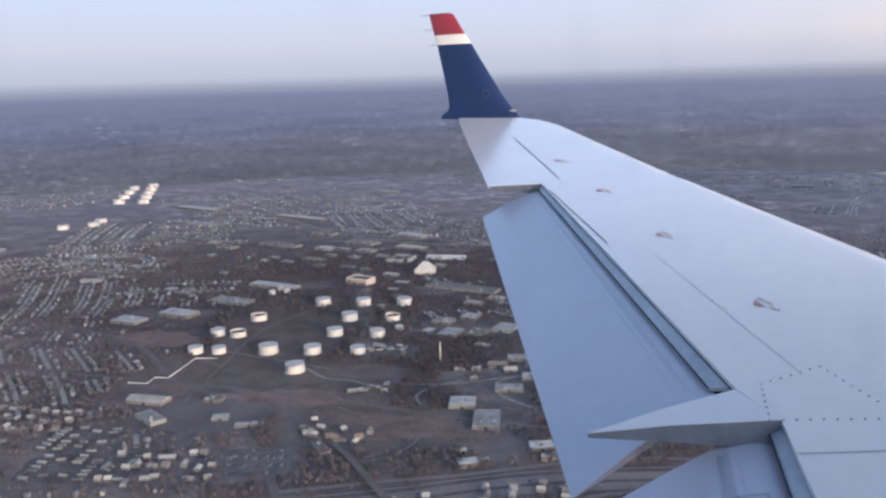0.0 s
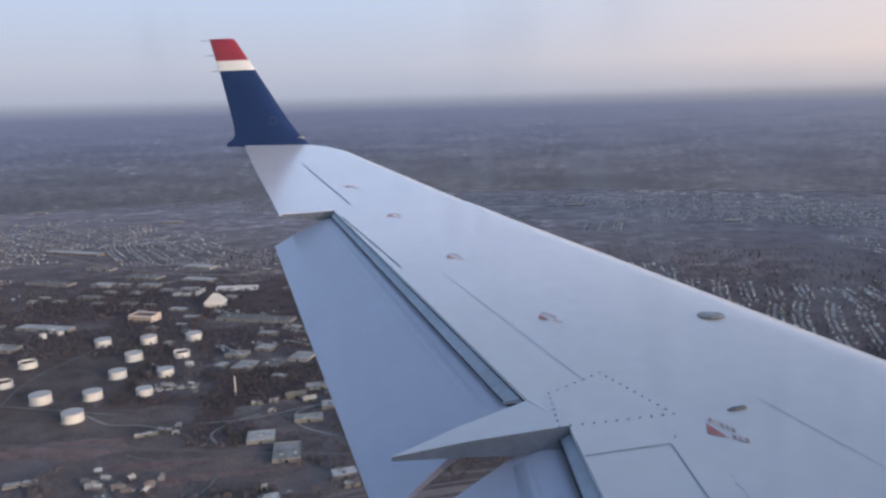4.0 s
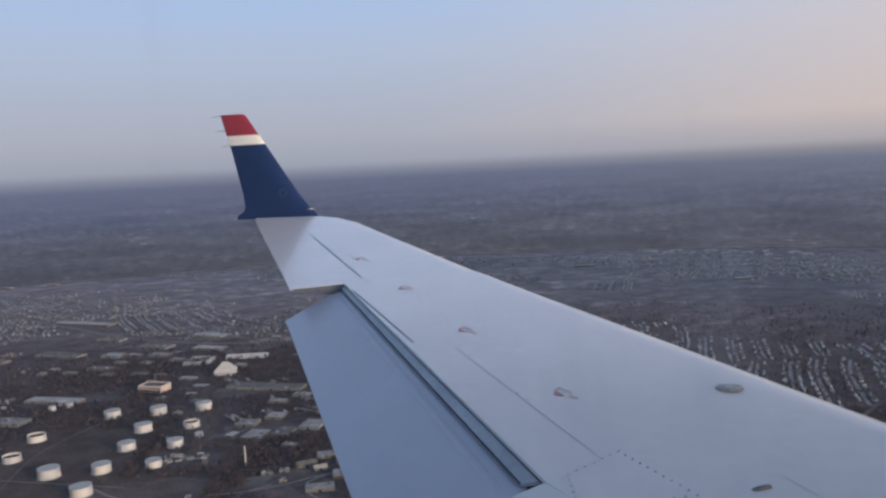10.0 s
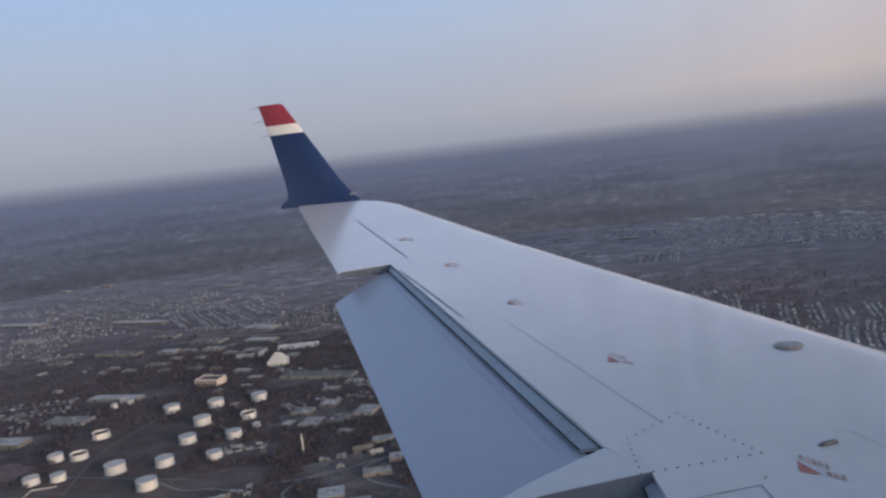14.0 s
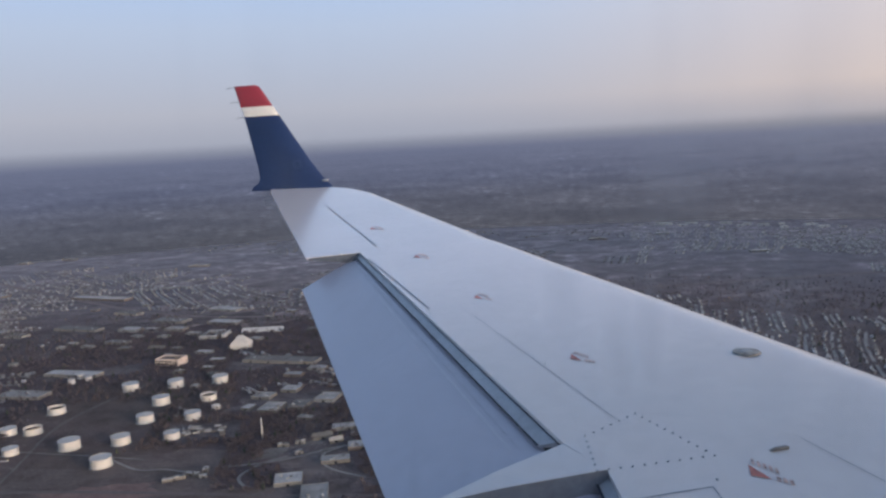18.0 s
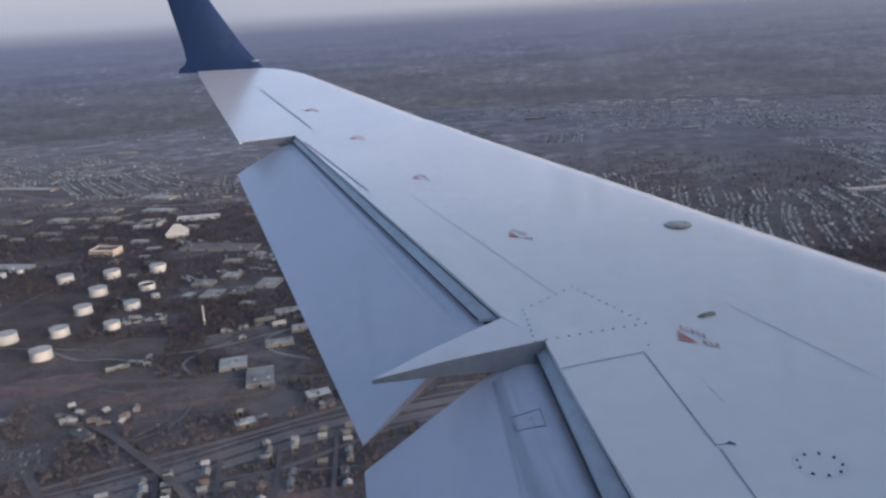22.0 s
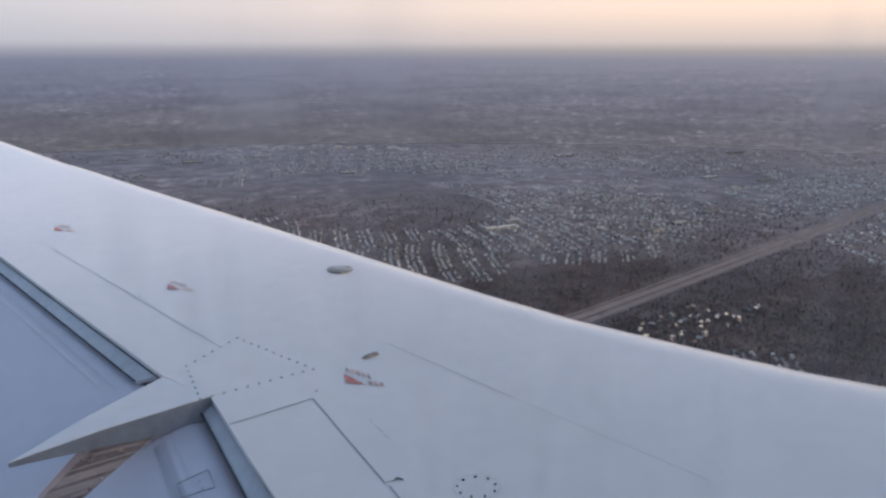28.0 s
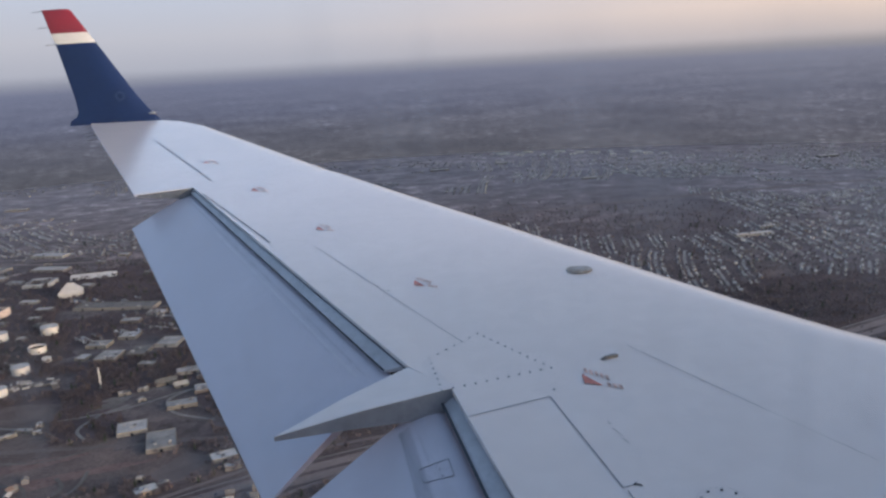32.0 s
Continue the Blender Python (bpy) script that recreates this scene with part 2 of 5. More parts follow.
def ground_material(name, stops, patch=0.0016, mid=0.012, fine=0.12, far=None):
    m, n, l, b = material(name, 0.95)
    t1, t2, t3 = noise_tex(n, l, patch, 5), noise_tex(n, l, mid, 6), noise_tex(n, l, fine, 5)
    r = ramp(n, stops)
    l.new(t1.outputs[0], r.inputs[0])
    r2 = ramp(n, [(0.32, (0.72, 0.69, 0.69)), (0.5, (0.97, 0.97, 0.97)), (0.7, (1.22, 1.19, 1.16))])
    l.new(t2.outputs[0], r2.inputs[0])
    r3 = ramp(n, [(0.35, (0.78, 0.78, 0.78)), (0.65, (1.18, 1.18, 1.18))])
    l.new(t3.outputs[0], r3.inputs[0])
    tone = r.outputs[0]
    if far:                      # haze put into the colour: the land pales towards the north and east
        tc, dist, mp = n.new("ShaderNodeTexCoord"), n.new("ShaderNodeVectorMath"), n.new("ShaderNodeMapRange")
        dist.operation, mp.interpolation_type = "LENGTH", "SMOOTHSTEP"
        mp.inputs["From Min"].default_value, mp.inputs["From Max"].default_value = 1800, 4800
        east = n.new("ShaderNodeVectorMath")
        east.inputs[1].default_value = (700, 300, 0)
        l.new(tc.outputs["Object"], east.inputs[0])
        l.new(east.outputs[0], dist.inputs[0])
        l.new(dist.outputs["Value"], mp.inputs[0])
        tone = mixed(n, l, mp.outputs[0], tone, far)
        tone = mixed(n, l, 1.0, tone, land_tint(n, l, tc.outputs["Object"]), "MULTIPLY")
    c = mixed(n, l, 1.0, tone, r2.outputs[0], "MULTIPLY")
    l.new(mixed(n, l, 1.0, c, r3.outputs[0], "MULTIPLY"), b.inputs["Base Color"])
    b.inputs["Specular IOR Level"].default_value = 0.1
    return m


# far: the hazed tone that distant ground fades to
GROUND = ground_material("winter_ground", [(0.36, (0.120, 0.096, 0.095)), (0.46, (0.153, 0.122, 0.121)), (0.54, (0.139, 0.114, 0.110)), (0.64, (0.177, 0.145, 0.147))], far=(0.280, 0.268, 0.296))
FIELD = ground_material("dormant_grass", [(0.35, (0.121, 0.101, 0.096)), (0.5, (0.150, 0.121, 0.115)), (0.65, (0.173, 0.134, 0.129))], 0.004, 0.02, 0.2)
SOIL = ground_material("red_soil", [(0.35, (0.171, 0.121, 0.118)), (0.6, (0.211, 0.147, 0.138))], 0.01, 0.03, 0.2)
TANK_FIELD = ground_material("tank_field_grass", [(0.35, (0.095, 0.078, 0.073)), (0.5, (0.118, 0.093, 0.088)), (0.65, (0.140, 0.104, 0.100))], 0.004, 0.02, 0.2)
DEEP_FLOOR = ground_material("deep_leaf_litter", [(0.4, (0.089, 0.070, 0.073)), (0.6, (0.116, 0.090, 0.094))], 0.003, 0.015, 0.15)


# ---------------------------------------------------------------- mesh helpers
def mesh_from(name, verts, faces, mat, smooth=False):
    me = bpy.data.meshes.new(name)
    me.from_pydata([tuple(v) for v in verts], [], [tuple(f) for f in faces])
    me.materials.append(mat)
    if smooth:
        me.polygons.foreach_set("use_smooth", [True] * len(me.polygons))
    me.update()
    return me


def part(name, me, parent, label=""):
    ob = new(name, me)
    ob.parent = parent
    if label:
        ob["label"] = label
    return ob


def thing(name, x=0, y=0, z=0, rz=0):
    ob = new(name)
    ob.matrix_world = pose(x, y, z, 0, 0, rz)
    return ob


def fast_mesh(name, verts, tris, mat):
    """A large mesh from arrays: verts (n, 3), tris (m, 3)."""
    me = bpy.data.meshes.new(name)
    me.vertices.add(len(verts))
    me.vertices.foreach_set("co", np.asarray(verts, "f4").ravel())
    me.loops.add(3 * len(tris))
    me.loops.foreach_set("vertex_index", np.asarray(tris, "i4").ravel())
    me.polygons.add(len(tris))
    me.polygons.foreach_set("loop_start", np.arange(len(tris), dtype="i4") * 3)
    me.materials.append(mat)
    me.update(calc_edges=True)
    return me


def box_data(x0, x1, y0, y1, z0, z1):
    v = [(x, y, z) for z in (z0, z1) for x, y in ((x0, y0), (x1, y0), (x1, y1), (x0, y1))]
    return v, [(3, 2, 1, 0), (4, 5, 6, 7), (0, 1, 5, 4), (1, 2, 6, 5), (2, 3, 7, 6), (3, 0, 4, 7)]


def join_data(pieces):
    vs, fs = [], []
    for v, f in pieces:
        k = len(vs)
        vs += list(v)
        fs += [tuple(i + k for i in g) for g in f]
    return vs, fs


def cyl_data(r0, r1, z0, z1, n=24, cx=0, cy=0, caps=True):
    v = [(cx + r * math.cos(2 * math.pi * i / n), cy + r * math.sin(2 * math.pi * i / n), z) for r, z in ((r0, z0), (r1, z1)) for i in range(n)]
    f = [(i, (i + 1) % n, n + (i + 1) % n, n + i) for i in range(n)]
    if caps:
        f += [tuple(range(n - 1, -1, -1)), tuple(range(n, 2 * n))]
    return v, f


# ---------------------------------------------------------------- the wing
WA, WB = ALT - 1.4, 0.105        # the upper skin rises outwards


def skin_z(x, y, dz=0.0):
    return WA + WB * y - 0.015 * max(0.0, y - 6.0) + dz


def lerp(a, b, t):
    return tuple(p + (q - p) * t for p, q in zip(a, b))


def wing_panel(stations, per=5, chord_n=22, thick=(0.10, 0.22), nose=True):
    """Upper and lower skin between stations of (leading point, trailing point)."""
    rows = []
    for k in range(len(stations) - 1):
        for i in range(per + (k == len(stations) - 2)):
            t = i / per
            rows.append((lerp(stations[k][0], stations[k + 1][0], t), lerp(stations[k][1], stations[k + 1][1], t)))
    vs, fs, nr = [], [], len(rows)
    ss = [1 - math.cos(math.pi / 2 * i / chord_n) for i in range(chord_n + 1)]
    for j, (le, te) in enumerate(rows):
        th = thick[0] + (thick[1] - thick[0]) * j / (nr - 1)
        up, lo = [], []
        for s in ss:
            x, y = lerp(le, te, s)
            d = 0.0
            if nose and s < 0.14:
                d = 0.55 * th * (1 - math.sqrt(max(0, 1 - (1 - s / 0.14) ** 2)))
            full = th * (1 - 0.93 * max(0, (s - 0.3) / 0.7) ** 1.2)
            low = 0.55 * th + 0.45 * full * math.sqrt(min(1, s / 0.2)) if nose and s < 0.2 else full
            up.append((x, y, skin_z(x, y, -d)))
            lo.append((x, y, skin_z(x, y, -max(low, d + 0.004))))
        vs += up + lo
    m = chord_n + 1
    for j in range(nr - 1):
        a, b = j * 2 * m, (j + 1) * 2 * m
        for i in range(chord_n):
            fs.append((a + i, a + i + 1, b + i + 1, b + i))
            fs.append((a + m + i + 1, a + m + i, b + m + i, b + m + i + 1))
        fs.append((a + chord_n, a + m + chord_n, b + m + chord_n, b + chord_n))
        fs.append((a + m, a, b, b + m))
    for j in (0, nr - 1):
        a = j * 2 * m
        ring = list(range(a, a + m)) + list(range(a + 2 * m - 1, a + m - 1, -1))
        fs.append(tuple(ring if j else ring[::-1]))
    return vs, fs


def finish(vs, fs, name, mat, smooth_angle=0.5):
    """A mesh with outward faces and smooth shading but for sharp edges."""
    me = bpy.data.meshes.new(name)
    bm = bmesh.new()
    bv = [bm.verts.new(v) for v in vs]
    for f in fs:
        if len({tuple(round(c, 6) for c in vs[i]) for i in f}) > 2:
            try:
                bm.faces.new([bv[i] for i in f])
            except ValueError:
                pass
    bmesh.ops.remove_doubles(bm, verts=bm.verts, dist=1e-5)
    bmesh.ops.recalc_face_normals(bm, faces=bm.faces)
    for f in bm.faces:
        f.smooth = True
    for ed in bm.edges:
        if len(ed.link_faces) == 2 and ed.calc_face_angle(0) > smooth_angle:
            ed.smooth = False
    bm.to_mesh(me)
    bm.free()
    me.materials.append(mat)
    return me


wing = tagged(new("aircraft_wing"), "white swept jet wing with extended flaps, fixed to the fuselage", "aircraft wing")
wing.location = (0, 0, 0)
# leading edge against trailing edge, tip to root
OUTER = [((-3.394, 9.307), (-4.325, 9.342)), ((-3.163, 9.189), (-4.192, 9.048)), ((-2.834, 8.847), (-4.022, 8.726)), ((-2.209, 7.94), (-3.334, 7.426)), ((-0.98, 6.155), (-2.379, 5.642))]
MAIN = [((-0.98, 6.155), (-2.002, 5.783)), ((-0.484, 5.515), (-1.188, 4.406)), ((0.237, 4.611), (-0.618, 3.438)), ((0.891, 3.774), (-0.264, 2.839))]
MID = [((0.891, 3.774), (-0.264, 2.839)), ((1.166, 3.429), (-0.101, 2.653))]
INNER = [((1.166, 3.429), (-0.101, 2.653)), ((1.475, 3.087), (-0.003, 2.311)), ((1.826, 2.776), (0.08, 2.03)), ((2.179, 2.48), (0.178, 1.728)), ((2.554, 2.233), (0.307, 1.294)), ((3.923, 1.256), (0.506, 0.583)), ((5.786, -1.014), (0.98, -0.96))]
part("outer_skin", finish(*wing_panel(OUTER, thick=(0.05, 0.13)), "outer_skin", WING_WHITE), wing, "white painted outer wing skin with aileron")
part("main_skin", finish(*wing_panel(MAIN, thick=(0.13, 0.19)), "main_skin", WING_WHITE), wing)
part("middle_skin", finish(*wing_panel(MID, thick=(0.19, 0.21)), "middle_skin", WING_WHITE), wing)
part("inner_skin", finish(*wing_panel(INNER, thick=(0.21, 0.34)), "inner_skin", WING_WHITE), wing)


def flap(front, back, bulge, thick, chord_n=16, span_n=14, curl=0.05):
    """A flap with a rounded nose, from front line (two points) to trailing line."""
    vs, fs = [], []
    for j in range(span_n + 1):
        f, b = lerp(*front, j / span_n), lerp(*back, j / span_n)
        up, lo = [], []
        for i in range(chord_n + 1):
            s = 1 - math.cos(math.pi / 2 * i / chord_n)
            x, y, z = lerp(f, b, s)
            hump = bulge * math.sin(math.pi * min(1, s ** 0.55))
            nose = curl * max(0, 1 - s / 0.24) ** 2
            up.append((x, y, z + hump - nose))
            lo.append((x, y, z + hump - nose - thick * (1 - s) ** 0.8 * min(1, s / 0.1) - 0.004))
        vs += up + lo
    m = chord_n + 1
    for j in range(span_n):
        a, b = j * 2 * m, (j + 1) * 2 * m
        for i in range(chord_n):
            fs.append((a + i, a + i + 1, b + i + 1, b + i))
            fs.append((a + m + i + 1, a + m + i, b + m + i, b + m + i + 1))
        fs.append((a + chord_n, a + m + chord_n, b + m + chord_n, b + chord_n))
        fs.append((a + m, a, b, b + m))
    for a in (0, span_n * 2 * m):
        ring = list(range(a, a + m)) + list(range(a + 2 * m - 1, a + m - 1, -1))
        fs.append(tuple(ring))
    return vs, fs


def at(x, y, z):
    return (x, y, ALT + z)


IF_OUT, IF_IN = at(-0.134, 2.707, -1.178), at(0.312, 0.971, -1.358)
OF = (at(-2.017, 5.809, -0.848), at(-0.333, 2.899, -1.159), at(-2.405, 5.590, -1.038), at(-0.735, 2.455, -1.43))
out_flap = part("outer_flap", finish(*flap(OF[:2], OF[2:], 0.02, 0.05, curl=0.002), "outer_flap", FLAP_GREY), wing, "grey-blue outer flap lowered for landing")
in_flap = part("inner_flap", finish(*flap((IF_OUT, IF_IN), (at(-0.722, 2.394, -1.499), at(-0.33, 1.003, -1.794)), 0.03, 0.06, curl=0.03), "inner_flap", FLAP_GREY), wing, "grey-blue inner flap lowered for landing")


def strip(a0, a1, b0, b1, thick=0.01, n=8, sag=0.0):
    vs, fs = [], []
    for j in range(n + 1):
        p, q = lerp(a0, a1, j / n), lerp(b0, b1, j / n)
        mid = lerp(p, q, 0.5)
        mid = (mid[0], mid[1], mid[2] + sag)
        vs += [p, mid, q, (q[0], q[1], q[2] - thick), (p[0], p[1], p[2] - thick)]
    for j in range(n):
        a, b = j * 5, (j + 1) * 5
        for i in range(5):
            fs.append((a + i, a + (i + 1) % 5, b + (i + 1) % 5, b + i))
    fs += [(0, 1, 2, 3, 4), tuple(n * 5 + i for i in (4, 3, 2, 1, 0))]
    return vs, fs


part("outer_vane", finish(*strip(at(-1.984, 5.796, -0.809), at(-0.236, 2.87, -1.115), at(-2.037, 5.801, -0.828), at(-0.355, 2.895, -1.137), sag=0.008), "outer_vane", VANE_GREY), wing, "pale grey flap vane between wing and outer flap")
part("inner_vane", finish(*strip(at(-0.077, 2.674, -1.144), at(0.481, 0.94, -1.326), at(-0.139, 2.666, -1.171), at(0.299, 0.97, -1.348), sag=0.008), "inner_vane", VANE_GREY), wing, "pale grey flap vane between wing and inner flap")
# near-black sheet in the well: its shade is put into the colour
part("flap_well", finish(*strip(at(-1.895, 5.76, -0.934), at(-0.088, 2.809, -1.264), at(-2.045, 5.757, -0.905), at(-0.362, 2.854, -1.234)), "flap_well", GAP_SHADE), wing)
# near-black strips: gap shade painted where the flaps leave the wing
def shade_strip(p, q, w, name="flap_joint", mat=GAP_SHADE, parent=wing):
    d = (Vector(q) - Vector(p)).normalized()
    side = Vector((d.y, -d.x, 0)).normalized() * w / 2
    return part(name, mesh_from(name, [tuple(Vector(p) + side), tuple(Vector(q) + side), tuple(Vector(q) - side), tuple(Vector(p) - side)], [(0, 1, 2, 3)], mat), parent)


shade_strip(at(-2.04, 5.803, -0.83), at(-0.362, 2.9, -1.139), 0.011)
shade_strip(at(-2.005, 5.787, -0.813), at(-0.268, 2.842, -1.121), 0.005)
shade_strip(at(-0.143, 2.666, -1.164), at(0.295, 0.97, -1.341), 0.010)
shade_strip(at(-0.098, 2.653, -1.136), at(0.381, 0.97, -1.308), 0.004)
# rib that closes the aileron bay
rn = (0.0014, -0.004)
rib = [(-2.36, 5.649, -0.003), (-2.002, 5.783, -0.003), (-2.002, 5.783, -0.085), (-2.36, 5.649, -0.022)]
part("bay_rib", mesh_from("bay_rib", [(x + rn[0], y + rn[1], skin_z(x, y, z)) for x, y, z in rib], [(0, 1, 2, 3)], RIB_GREY), wing, "grey primed rib")
# fairing between the two flaps
f_top = [(-0.101, 2.653), (-0.187, 2.89), (-0.264, 2.839), (-0.487, 2.668), (-0.667, 2.496), (-0.687, 2.476), (-0.428, 2.559)]
f_dep = [0.10, 0.10, 0.09, 0.05, 0.012, 0.012, 0.055]
vs = [(x, y, skin_z(x, y, 0.003 - 0.05 * max(0, -x - 0.2) / 0.45)) for x, y in f_top] + [(x, y, skin_z(x, y, -0.05 * max(0, -x - 0.2) / 0.45 - d)) for (x, y), d in zip(f_top, f_dep)]
fs = [tuple(range(7)), tuple(range(13, 6, -1))] + [(i, (i + 1) % 7, 7 + (i + 1) % 7, 7 + i) for i in range(7)]
vs_f = list(vs)
fairing = part("flap_fairing", finish(vs, fs, "flap_fairing", WING_WHITE, 0.3), wing, "white pointed flap track fairing")


# winglet: three painted bands, and its foot
def fin(levels, mat, name, parent, label=""):
    """levels: (z, front x, rear x, y, half thickness), from below upwards."""
    vs, fs, n = [], [], 12
    for z, xf, xr, y, h in levels:
        for i in range(n):
            a = 2 * math.pi * i / n
            u = 0.5 - 0.5 * math.cos(a)
            w = h * math.sin(a) * (1.25 - 0.75 * u)
            vs.append((xf + (xr - xf) * u, y + w, ALT + z))
    for k in range(len(levels) - 1):
        for i in range(n):
            fs.append((k * n + i, k * n + (i + 1) % n, (k + 1) * n + (i + 1) % n, (k + 1) * n + i))
    fs += [tuple(range(n)), tuple(range((len(levels) - 1) * n, len(levels) * n))]
    return part(name, finish(vs, fs, name, mat, 0.9), parent, label)


# plate over the fairing's inboard side, its shade painted as grey
vs2 = [(x + 0.0008, y - 0.003, z) for x, y, z in (vs_f[0], vs_f[6], vs_f[5], vs_f[12], vs_f[13], vs_f[7])]
part("fairing_side", mesh_from("fairing_side", vs2, [(0, 1, 4, 5), (1, 2, 3, 4)], SHADE_LENS_GREY), fairing, "inboard side painted in shade grey")
winglet = fin([(-0.492, -3.555, -4.652, 9.50, 0.04), (-0.443, -3.594, -4.633, 9.50, 0.038), (-0.395, -3.647, -4.557, 9.505, 0.036), (-0.337, -3.7, -4.533, 9.51, 0.034), (-0.174, -3.825, -4.555, 9.52, 0.032), (0.438, -4.227, -4.698, 9.55, 0.026)], NAVY, "winglet", wing, "navy blue winglet with white and red bands")
fin([(0.438, -4.227, -4.698, 9.55, 0.026), (0.558, -4.307, -4.737, 9.555, 0.024)], BAND_WHITE, "white_band", winglet, "white band")
fin([(0.558, -4.307, -4.737, 9.555, 0.024), (0.8, -4.47, -4.806, 9.57, 0.02), (0.824, -4.518, -4.811, 9.57, 0.010)], BAND_RED, "red_tip", winglet, "red tip")


def rod(p, q, r, n=6):
    p, q = Vector(p), Vector(q)
    d = (q - p).normalized()
    u = d.orthogonal().normalized()
    w = d.cross(u)
    vs = [tuple(c + r * k * (math.cos(2 * math.pi * i / n) * u + math.sin(2 * math.pi * i / n) * w)) for c, k in ((p, 1), (q, 0.5)) for i in range(n)]
    return vs, [(i, (i + 1) % n, n + (i + 1) % n, n + i) for i in range(n)] + [tuple(range(n - 1, -1, -1)), tuple(range(n, 2 * n))]


for z, x in ((0.809, -4.806), (0.629, -4.759), (0.438, -4.693)):
    part("static_wick", mesh_from("static_wick", *rod(at(x, 9.56, z), at(x - 0.13, 9.56, z - 0.005), 0.004), STEEL), winglet)
for k in range(5):
    x, y = lerp((-4.283, 9.23), (-3.775, 8.305), k / 4)
    part("static_wick", mesh_from("static_wick", *rod((x, y, skin_z(x, y, -0.01)), (x - 0.14, y - 0.01, skin_z(x, y, -0.03)), 0.004), STEEL), wing)
lens_me = bpy.data.meshes.new("navigation_light")
lens_bm = bmesh.new()
bmesh.ops.create_uvsphere(lens_bm, u_segments=12, v_segments=8, radius=1.0)
bmesh.ops.transform(lens_bm, matrix=Matrix.Diagonal((0.045, 0.02, 0.014, 1)), verts=lens_bm.verts)
lens_bm.to_mesh(lens_me)
lens_bm.free()
lens_me.materials.append(SHADE_LENS_GREY)
part("navigation_light", lens_me, winglet, "small grey navigation light").matrix_world = pose(-3.651, 9.47, ALT - 0.392, 0, 0, 20)
part("winglet_ring_mark", mesh_from("winglet_ring_mark", [at(-4.00 + 0.055 * r * math.cos(a), 9.468, -0.18 + 0.05 * r * math.sin(a)) for r in (1, 0.75) for a in [2 * math.pi * i / 20 for i in range(20)]],
     [(i, (i + 1) % 20, 20 + (i + 1) % 20, 20 + i) for i in range(20)], paint("faded_mark", (0.06, 0.09, 0.19), 0.4)), winglet, "faded ring mark")


# seams, screws and stencils on the upper skin
rng_w = np.random.default_rng(21)
WEAR_GREY = paint("sealant_wear", (0.46, 0.45, 0.45), 0.6, 0.2, 12)
def seam(pts, width, name="seam", mat=SEAM, lift=0.0025):
    vs, fs = [], []
    for (x0, y0), (x1, y1) in zip(pts, pts[1:]):
        d = math.hypot(x1 - x0, y1 - y0)
        nx, ny = -(y1 - y0) / d * width / 2, (x1 - x0) / d * width / 2
        k = len(vs)
        for x, y in ((x0 + nx, y0 + ny), (x1 + nx, y1 + ny), (x1 - nx, y1 - ny), (x0 - nx, y0 - ny)):
            vs.append((x, y, skin_z(x, y, lift)))
        fs.append((k, k + 3, k + 2, k + 1))
    return part(name, mesh_from(name, vs, fs, mat), wing)


seam([(-3.011, 7.836), (-1.926, 5.971)], 0.012)
for k in range(26):            # worn sealant beside the hinge line
    q = rng_w.uniform(0, 1)
    x, y = lerp((-2.95, 7.86), (-2.25, 6.72), q)
    x, y, d = x + rng_w.normal(0, 0.025), y + rng_w.normal(0, 0.03), rng_w.uniform(0.02, 0.07)
    seam([(x, y), (x + 0.5 * d, y - 0.86 * d)], rng_w.uniform(0.003, 0.007), "sealant_wear", mat=WEAR_GREY)
seam([(-1.869, 5.579), (-1.129, 4.398)], 0.008, mat=RIB_GREY)
seam([(-0.87, 4.304), (-0.072, 3.03)], 0.003)
seam([(0.556, 2.926), (0.89, 2.436)], 0.0028)
seam([(0.89, 2.436), (1.291, 1.867)], 0.0020, mat=WEAR_GREY)
ring = [(0.624 + 0.068 * math.cos(2 * math.pi * i / 28), 1.985 + 0.056 * math.sin(2 * math.pi * i / 28)) for i in range(29)]
seam(ring, 0.0012, "panel_rim", mat=WEAR_GREY)      # round access panel
seam([(0.405, 2.068), (0.420, 2.070), (0.428, 2.060)], 0.007, "sealant_dab", mat=SCREW_DARK)
for x, y, d in ((0.40, 2.36, 0.05), (0.42, 2.30, 0.03), (0.39, 2.40, 0.02)):
    seam([(x, y), (x + 0.45 * d, y - 0.9 * d)], 0.003, "sealant_wear", mat=WEAR_GREY)
seam([(-0.045, 2.461), (0.229, 2.57), (0.375, 2.058), (0.414, 2.068)], 0.0045)
seam([(0.385, 2.043), (0.522, 1.497)], 0.0045)
seam([(-3.94, 8.524), (-3.012, 7.898)], 0.004)
SCREWS = [(-0.005, 3.091), (-0.187, 2.89), (-0.135, 2.642), (0.255, 2.776)]
screw_me = mesh_from("screw", *cyl_data(0.0037, 0.0034, 0, 0.003, 8), SCREW_GREY)
for p, q in zip(SCREWS, SCREWS[1:] + SCREWS[:1]):
    n = max(3, round(math.dist(p, q) / 0.042))
    for i in range(n):
        x, y = lerp(p, q, i / n)
        s = part("screw", screw_me, wing)
        s.location = (x, y, skin_z(x, y, 0.001))
dark_me = mesh_from("screw", *cyl_data(0.0040, 0.0036, 0, 0.003, 8), SCREW_DARK)
for i in range(9):
    a = 2 * math.pi * i / 9
    s = part("screw", screw_me if i in (4, 5) else dark_me, wing, "" if i in (4, 5) else "dark screw head")
    s.location = (0.624 + 0.056 * math.cos(a), 1.985 + 0.046 * math.sin(a), skin_z(0.624, 1.985 + 0.046 * math.sin(a), 0.001))
